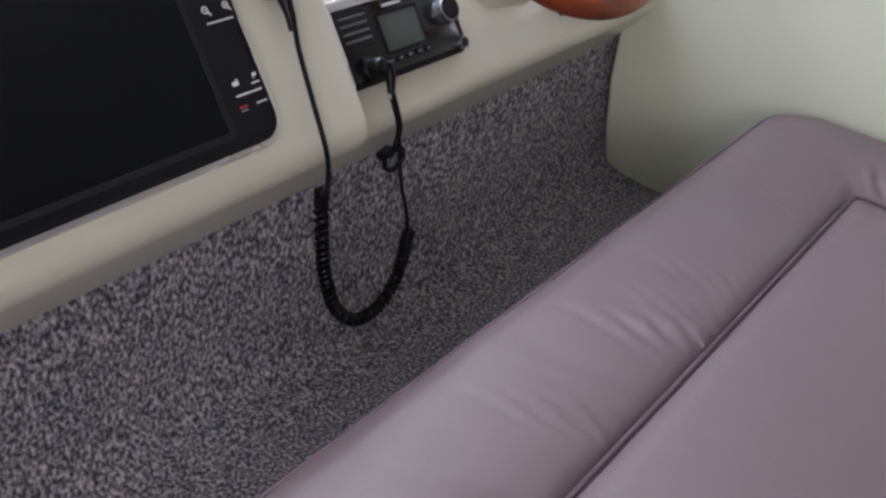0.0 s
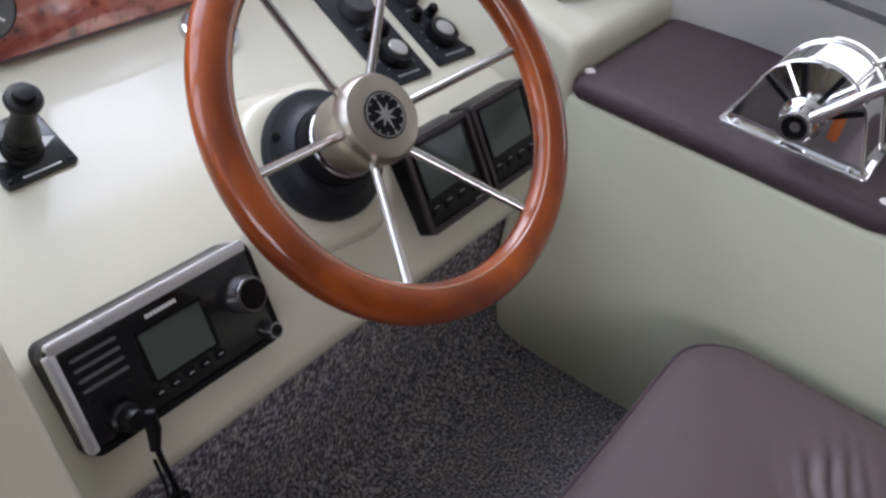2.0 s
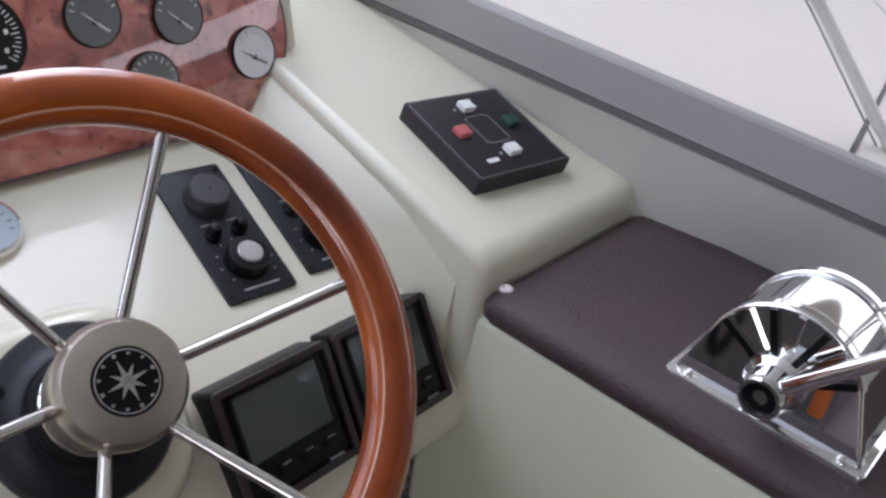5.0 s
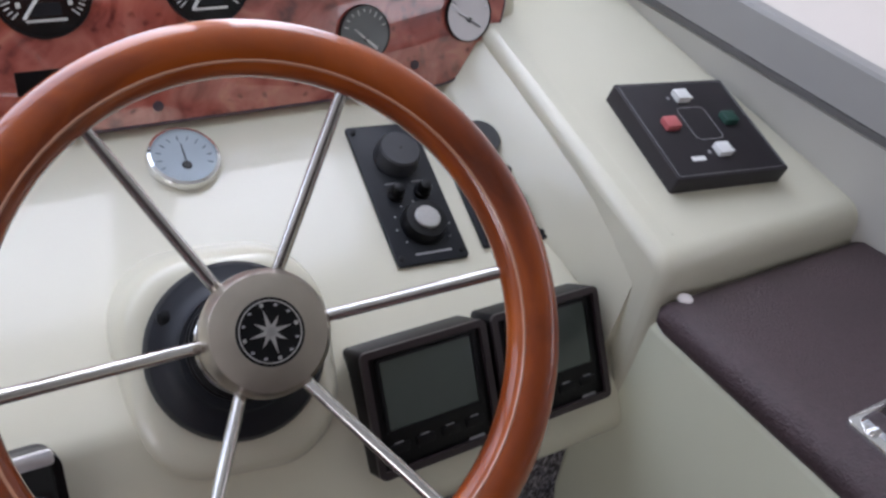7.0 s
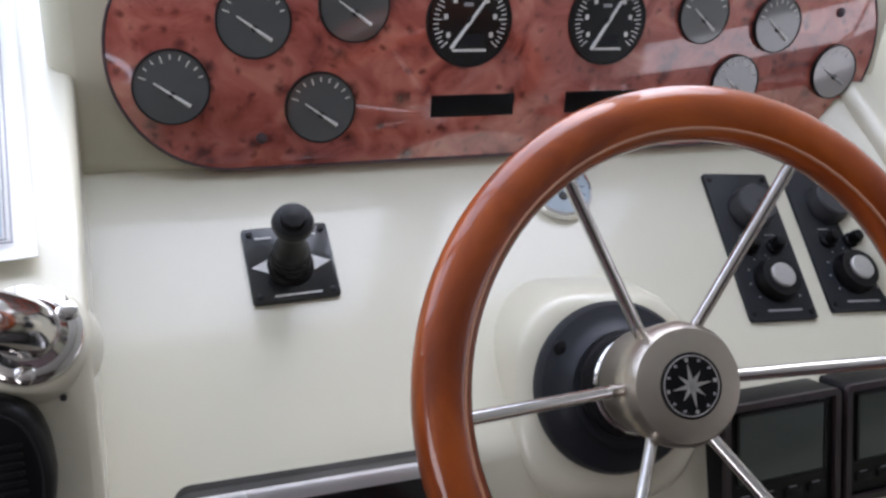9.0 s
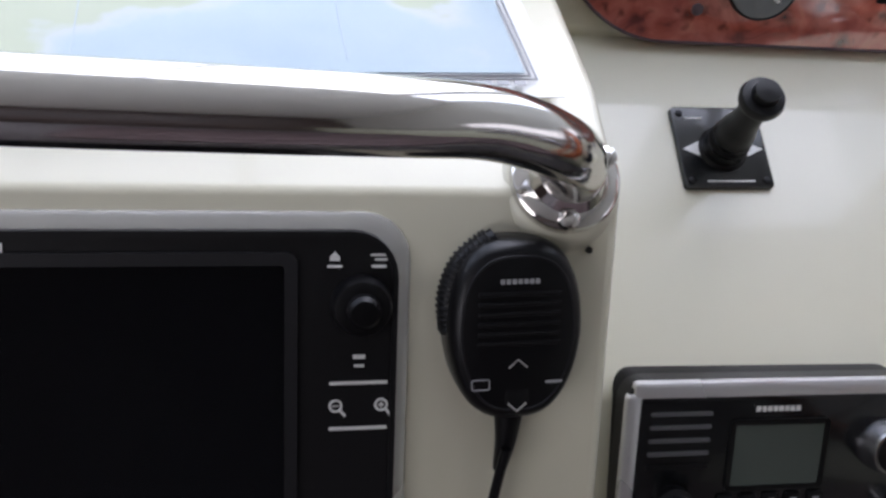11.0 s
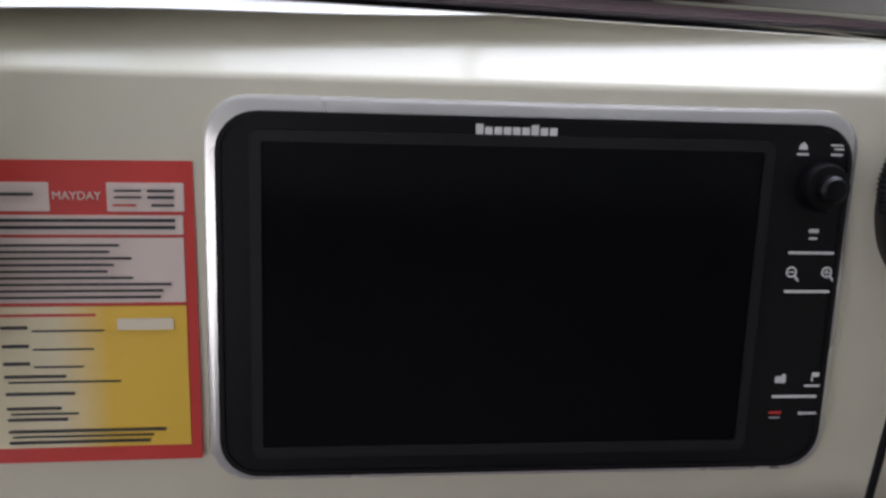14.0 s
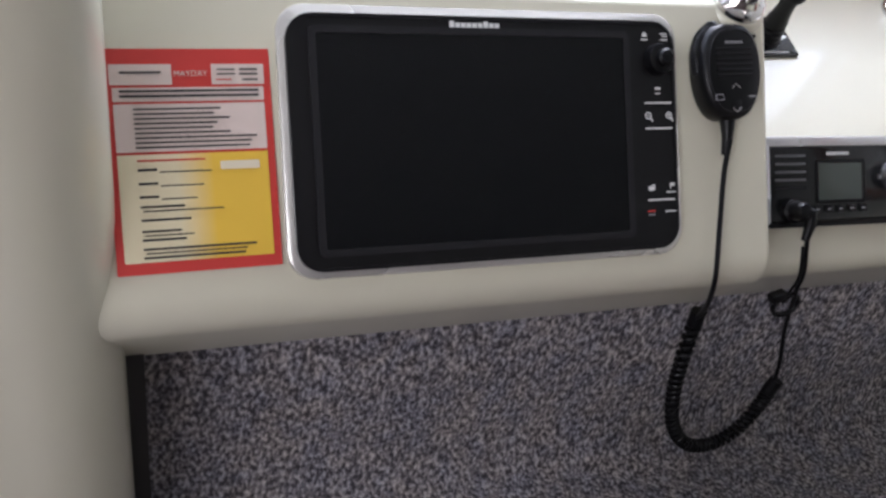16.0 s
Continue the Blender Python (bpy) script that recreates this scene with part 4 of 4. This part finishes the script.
def sea_chart():
    t = thing("sea_chart", "paper sea chart, blue water and green land, on the dash", "chart", T(-0.033, 0.317, 0.6320, 0, 0, 3))
    w, h = 0.575, 0.40
    bm = bmesh.new()
    n = 24
    vs = [[bm.verts.new((-w / 2 + w * i / n, -h / 2 + h * j / n, 0.0015 + 0.0012 * math.sin(i * 0.5) * math.cos(j * 0.4))) for j in range(n + 1)] for i in range(n + 1)]
    for i in range(n):
        for j in range(n):
            bm.faces.new((vs[i][j], vs[i + 1][j], vs[i + 1][j + 1], vs[i][j + 1]))
    g = bmesh.ops.extrude_face_region(bm, geom=bm.faces[:])
    for v in [e for e in g["geom"] if isinstance(e, bmesh.types.BMVert)]:
        v.co.z += 0.0006
    part("sheet", bm, WHITE, t, "white paper margin")
    part("printed_area", plate(w - 0.034, h - 0.034, 0.0004, 0, 0, 0, 0, 0.0036), CHART, t, "blue and green chart print")
    for k in (0.0150, 0.0120):
        o = [(-w / 2 + k, -h / 2 + k, 0.0036), (w / 2 - k, -h / 2 + k, 0.0036), (w / 2 - k, h / 2 - k, 0.0036), (-w / 2 + k, h / 2 - k, 0.0036)]
        for a, b in zip(o, o[1:] + o[:1]):
            part("border_line", tube([a, b], 0.0006, 5), GREYP, t)
    for i in range(4):
        part("scale_mark", plate(0.0005, h * 0.86, 0.0003, 0, 0, -0.21 + i * 0.13, 0, 0.0041), DIALW, t)
    for i in range(3):
        part("corner_print", plate(0.006, 0.0035, 0.0003, 0, 0, w / 2 - 0.040 + 0.009 * i, -h / 2 + 0.0085, 0.0037), GREYP, t)


sea_chart()

# ---- gauges ----
GM = face_at(0.67, 0.321, 0.582, LEAN_GAUGE)


def on_gauge(x, z):
    """Local place on the gauge face from a place in the cabin."""
    return x - 0.67, (z - 0.582) / 0.95


gp = thing("gauge_panel", "red-brown burl veneer gauge panel with rounded ends", "instrument panel", GM)
part("veneer", plate(0.722, 0.185, 0.006, 0.0905, 0.002, 0.0, (0.646 - 0.582) / 0.95, -0.002, seg=14), BURL, gp)
part("edge_bead", tube([Vector((p.x, p.y + (0.646 - 0.582) / 0.95, 0.0035)) for p in (lambda o: o + [o[0]])(rounded(rect(0.720, 0.183), 0.0895, 14))], 0.0013, 6), PIPING, gp)
for x, z in ((0.421, 0.582), (0.668, 0.573), (0.920, 0.581), (0.979, 0.676)):
    lx, ly = on_gauge(x, z)
    part("screw", lathe([(0.0045, 0.003), (0.0045, 0.0052), (0.002, 0.006)], 14, m=T(lx, ly, 0)), PIPING, gp, "dark screw cap")
for x, z in ((0.600, 0.6015), (0.726, 0.6015)):
    lx, ly = on_gauge(x, z)
    part("slot", plate(0.076, 0.0185, 0.0018, 0.001, 0.0005, lx, ly, 0.0032), BLACK, gp, "black counter window")


def gauge(name, x, z, r, dial, angle, label, cat="gauge", ticks=True, big=False):
    lx, ly = on_gauge(x, z)
    t = thing(name, label, cat, GM @ T(lx, ly, 0.004), "gauges on the burl panel")
    part("bezel", lathe([(r, 0.0), (r, 0.0028), (r * 0.985, 0.0042), (r * 0.955, 0.0042), (r * 0.945, 0.003)], 40), BEZEL, t)
    part("dial", lathe([(r * 0.955, 0.0), (r * 0.955, 0.0034), (0.0002, 0.0034)], 40), dial, t)
    ink = WHITE if dial != PALEGLARE else GREYP
    a = radians(angle)
    d = Vector((math.cos(a), math.sin(a), 0))
    off = Vector((0, -r * 0.18 if not big else 0, 0.0043))
    part("needle", tube([off - d * r * 0.55, off + d * r * (0.72 if big else 0.55)], [0.0013, 0.0017] if big else [0.0016, 0.0006], 6), ink, t)
    part("pivot", lathe([(r * 0.09, 0.0034), (r * 0.09, 0.005), (0.0002, 0.0052)], 16, m=T(-d.x * 0 , off.y, 0)), BLACK, t)
    if ticks:
        n = 37 if big else 9
        for i in range(n):
            b = radians(220 - 260 * i / (n - 1)) if big else radians(160 - 140 * i / (n - 1))
            ln = 0.19 if i % 3 == 0 else 0.12
            part("tick", box(r * (0.86 - ln), r * 0.86, -0.0005, 0.0005, 0.0034, 0.0038), ink, t, m=T(0, 0, 0, 0, 0, math.degrees(b)))
    if big:
        for i in range(7):
            b = radians(210 - 240 * i / 6)
            part("numeral_mark", plate(0.0034, 0.0042, 0.0004, 0, 0, r * 0.58 * math.cos(b), r * 0.58 * math.sin(b), 0.0034), WHITE, t)
        part("maker_line", plate(r * 0.8, 0.0022, 0.0004, 0, 0, 0, -r * 0.62, 0.0034), WHITE, t)
        part("unit_line", plate(r * 0.22, 0.0030, 0.0004, 0, 0, -r * 0.06, r * 0.36, 0.0034), GREYP, t)
        part("counter_window", plate(r * 0.62, r * 0.26, 0.0003, 0.0005, 0, 0, -r * 0.40, 0.0034), CHARCOAL, t)
    return t


for x, z in ((0.417, 0.668), (0.495, 0.679), (0.468, 0.604), (0.355, 0.622)):
    gauge("engine_gauge", x, z, 0.0285, GREYD, 145, "small round engine gauge with dull grey dial")
gauge("tachometer", 0.592, 0.668, 0.0375, DIALK, 233, "round black tachometer dial with white needle", "tachometer", big=True)
gauge("tachometer", 0.721, 0.668, 0.0375, DIALK, 238, "round black tachometer dial with white needle", "tachometer", big=True)
for x, z in ((0.820, 0.674), (0.904, 0.6655), (0.866, 0.614)):
    gauge("engine_gauge", x, z, 0.0265, GREYD, 140, "small round engine gauge with dull grey dial")
gauge("engine_gauge", 0.983, 0.622, 0.0265, PALEGLARE, 150, "small round gauge with a pale reflection painted into its dial")


def rudder_dial():
    t = thing("rudder_indicator", "round chrome-rimmed dial with pale blue face", "gauge", face_at(0.677, 0.279, 0.5395, LEAN_DASH))
    part("rim", lathe([(0.0315, 0.0), (0.0315, 0.003), (0.0298, 0.0075), (0.0272, 0.0085), (0.0262, 0.0052)], 44), CHROME, t, "chrome rim")
    part("dial", lathe([(0.0268, 0.0), (0.0268, 0.006), (0.0002, 0.006)], 40), DIALW, t)
    part("pivot", lathe([(0.0042, 0.006), (0.0035, 0.0072), (0.0002, 0.0074)], 20, m=T(0, -0.009, 0)), INK, t)
    part("needle", tube([(0, -0.012, 0.0071), (0.001, 0.012, 0.0071)], 0.0006, 6), INK, t)
    for i in range(11):
        a = 200 - 22 * i
        part("tick", box(0.019, 0.0235, -0.0003, 0.0003, 0.006, 0.0064), INK, t, m=T(0, -0.002, 0, 0, 0, a))


rudder_dial()


def thruster_joystick():
    t = thing("thruster_joystick", "black thruster joystick on a square arrowed plate", "joystick", face_at(0.4305, 0.2345, 0.5212, LEAN_DASH, 1.0))
    part("plate", plate(0.067, 0.064, 0.004, 0.003, 0.001), DIALK, t)
    for x in (-0.028, 0.028):
        for y in (-0.0265, 0.0265):
            part("screw", lathe([(0.0028, 0.0035), (0.0026, 0.0052), (0.0002, 0.0056)], 12, m=T(x, y, 0)), BLACK, t)
    for s in (-1, 1):
        bm = bmesh.new()
        loft(bm, [[(s * 0.0305, -0.002, z), (s * 0.0165, -0.0085, z), (s * 0.0165, 0.0045, z)] for z in (0.004, 0.0046)])
        part("arrow", bm, WHITE, t, "white arrow")
    bars(t, [(-0.018, 0.0225, 0.013, 0.0014), (0.016, 0.0225, 0.014, 0.0014), (0.016, 0.0260, 0.008, 0.0012), (0.001, -0.0272, 0.036, 0.0014)], WHITE, 0.004)
    lean = pose(-0.001, -0.003, 0.003, 1, -6, 0)
    prof = [(0.0175, 0.0), (0.0175, 0.004), (0.0150, 0.006), (0.0155, 0.010), (0.0140, 0.013), (0.0148, 0.017), (0.0132, 0.020), (0.0140, 0.024), (0.0125, 0.027), (0.0130, 0.031), (0.0112, 0.037), (0.0098, 0.048), (0.0094, 0.066)]
    st = part("stick", lathe(prof, 28, m=lean), BLACK, t, "ribbed rubber boot and stick")
    part("stick_cap", lathe([(0.0094, 0.064), (0.0140, 0.067), (0.0150, 0.071), (0.0138, 0.0745), (0.0088, 0.0755), (0.0082, 0.0820), (0.0002, 0.0830)], 28, m=lean), BLACK, st)


thruster_joystick()


def remote_panel(x, y, turn):
    """A narrow black control panel with knobs, of which the dash has two."""
    z = 0.482 + 0.4186 * (y - 0.141)
    t = thing("searchlight_control", "narrow black control panel with round knobs", "control panel", face_at(x, y, z, LEAN_DASH, turn), "control panels")
    part("plate", plate(0.071, 0.152, 0.004, 0.003, 0.001), CHARCOAL, t)
    for sx in (-0.030, 0.030):
        for sy in (-0.069, 0.069):
            part("screw", lathe([(0.003, 0.0035), (0.0028, 0.0052), (0.0002, 0.0056)], 12, m=T(sx, sy, 0)), BEZEL, t)
    big = part("upper_knob", lathe([(0.0215, 0.004), (0.0215, 0.010), (0.0202, 0.012), (0.0198, 0.0185), (0.0180, 0.0205), (0.0002, 0.0210)], 36, m=T(0.002, 0.036, 0)), KNOBTOP, t)
    part("dot", lathe([(0.0016, 0.0207), (0.0014, 0.0215), (0.0002, 0.0215)], 10, m=T(0.002, 0.036, 0)), NEARBLACK, big)
    for sx in (-0.013, 0.014):
        part("toggle_boot", lathe([(0.0078, 0.004), (0.0078, 0.007), (0.0062, 0.009), (0.0066, 0.014), (0.0048, 0.018), (0.0002, 0.0188)], 20, m=T(sx, -0.004, 0)), BLACK, t)
        bars(t, [(sx, 0.0085, 0.012, 0.0012)], GREYP, 0.004)
    low = part("lower_knob", lathe([(0.0210, 0.004), (0.0210, 0.009), (0.0198, 0.012), (0.0190, 0.016), (0.013, 0.0165)], 36, m=T(0.002, -0.0385, 0)), BLACK, t)
    part("knob_cap", lathe([(0.0118, 0.0155), (0.0118, 0.0185), (0.0105, 0.0195), (0.0002, 0.0197)], 28, m=T(0.002, -0.0385, 0)), STAR, low, "dull silver cap")
    for i in range(9):
        a = radians(215 - 250 * i / 8)
        part("dot_mark", lathe([(0.0010, 0.004), (0.0010, 0.0045)], 8, m=T(0.002 + 0.0262 * math.cos(a), -0.0385 + 0.0262 * math.sin(a), 0)), GREYP, t)
    bars(t, [(0.002, -0.0670, 0.036, 0.0020)], GREYP, 0.004)


remote_panel(0.8595, 0.2110, -4.5)
remote_panel(0.9495, 0.2095, -5.0)


def display(x, w, label):
    t = thing("instrument_display", label, "instrument", face_at(x, 0.0378, 0.4350, LEAN_PANEL), "instrument displays")
    part("housing", plate(w, 0.104, 0.040, 0.006, 0.003, z=-0.040), BLACK, t)
    part("hood", ring_plate(w, 0.104, 0.004, 0.006, 0.006, z=0.0), material("plum_black_plastic", (0.030, 0.020, 0.022), 0.4, var=0.1), t)
    part("screen", plate(w * 0.72, 0.056, 0.0012, 0.002, 0.0, 0.0, 0.013, 0.0), LCD, t, "grey-green liquid crystal display")
    part("screen_frame", ring_plate(w * 0.78, 0.062, 0.002, 0.004, 0.003, x=0, y=0.013, z=0.0), BLACK, t)
    for i in range(4):
        kx = -w * 0.31 + i * w * 0.205
        key = part("key", plate(w * 0.15, 0.008, 0.002, 0.002, 0.0008, kx, -0.031, 0.0), BEZEL, t)
        part("symbol", plate(w * 0.07, 0.0011, 0.0004, 0, 0, kx, -0.0262, 0.0002), GREYP, t)
    part("mark", plate(w * 0.13, 0.0022, 0.0005, 0, 0, w * 0.30, -0.0445, 0.0002), GREYP, t)


display(0.798, 0.117, "square black instrument display with grey-green screen beside the wheel")
display(0.9205, 0.116, "square black instrument display with grey-green screen near the side shelf")


def trim_switches():
    t = thing("switch_panel", "thick black switch panel with four coloured buttons", "switch panel", face_at(1.135, 0.136, 0.5625, LEAN_BLOCK, -6.5))
    part("body", plate(0.137, 0.128, 0.019, 0.003, 0.0015), PLUMBLACK, t)
    part("edge_line", ring_plate(0.130, 0.121, 0.0004, 0.003, 0.0003, z=0.0190), GREYP, t)
    for x, y, mat, lab in ((0.0, 0.040, WHITE, "white square button"), (-0.036, 0.004, REDB, "red square button"), (0.038, 0.006, GREENB, "dark green square button"), (0.003, -0.034, WHITE, "white square button")):
        part("button", plate(0.0165, 0.0145, 0.0065, 0.002, 0.0015, x, y, 0.0188), mat, t, lab)
    for y in (0.040, -0.034):
        for s in (-1, 1):
            part("symbol", plate(0.003, 0.0035, 0.0004, 0, 0, s * 0.0155 + (0.003 if y < 0 else 0), y, 0.0190), GREYP, t)
    part("boat_outline", ring_plate(0.034, 0.044, 0.0004, 0.006, 0.0005, x=0.0015, y=0.004, z=0.0190), GREYP, t)
    part("mark", plate(0.016, 0.0055, 0.0004, 0, 0, -0.030, -0.041, 0.0190), WHITE, t)


trim_switches()

# ---- small fixings ----
for x, y, z in ((0.275, -0.012, 0.430), (0.271, -0.030, 0.409), (0.272, 0.068, 0.588)):
    h = thing("screw_hole", "small dark screw hole in the cream dash", "hole", face_at(x, y, z, LEAN_PANEL))
    part("hole", lathe([(0.0018, 0.0), (0.0018, 0.0012), (0.0002, 0.0012)], 12), NEARBLACK, h)

# ---- outside the side window ----
def stanchion():
    t = thing("window_brace", "white diagonal rail outside the side window", "rail")
    part("tube", tube([(1.60, 0.10, 0.80), (1.60, -0.02, 0.690), (1.60, -0.175, 0.54)], 0.008, 14), material("grey_white_tube", (0.60, 0.58, 0.56), 0.35), t)
    part("lanyard", tube([(1.60, 0.118, 0.800), (1.60, -0.002, 0.690), (1.60, -0.155, 0.54)], 0.0016, 8), GREYP, t, "thin grey line beside the rail")


stanchion()


def deck_line(a, b, w, mat, label):
    """A thin flat strip laid on the pale deck."""
    a, b = Vector((*a, 0.5602)), Vector((*b, 0.5602))
    n = (b - a).normalized().cross(Vector((0, 0, 1))) * w / 2
    bm = bmesh.new()
    loft(bm, [[p + Vector((0, 0, z)) for p in (a - n, a + n, b + n, b - n)] for z in (0.0, 0.0016)])
    structure("deck_line", bm, mat, label, "seam")


deck_line((1.40, -0.150), (2.90, 0.133), 0.007, BEZEL, "dark joint across the pale side deck")
deck_line((1.40, 0.402), (2.60, 1.26), 0.006, BEZEL, "dark joint across the pale side deck")
# wider, paler grey band than the two joints above
deck_line((2.05, -0.115), (2.90, 0.405), 0.016, LINING, "soft grey band across the pale side deck")
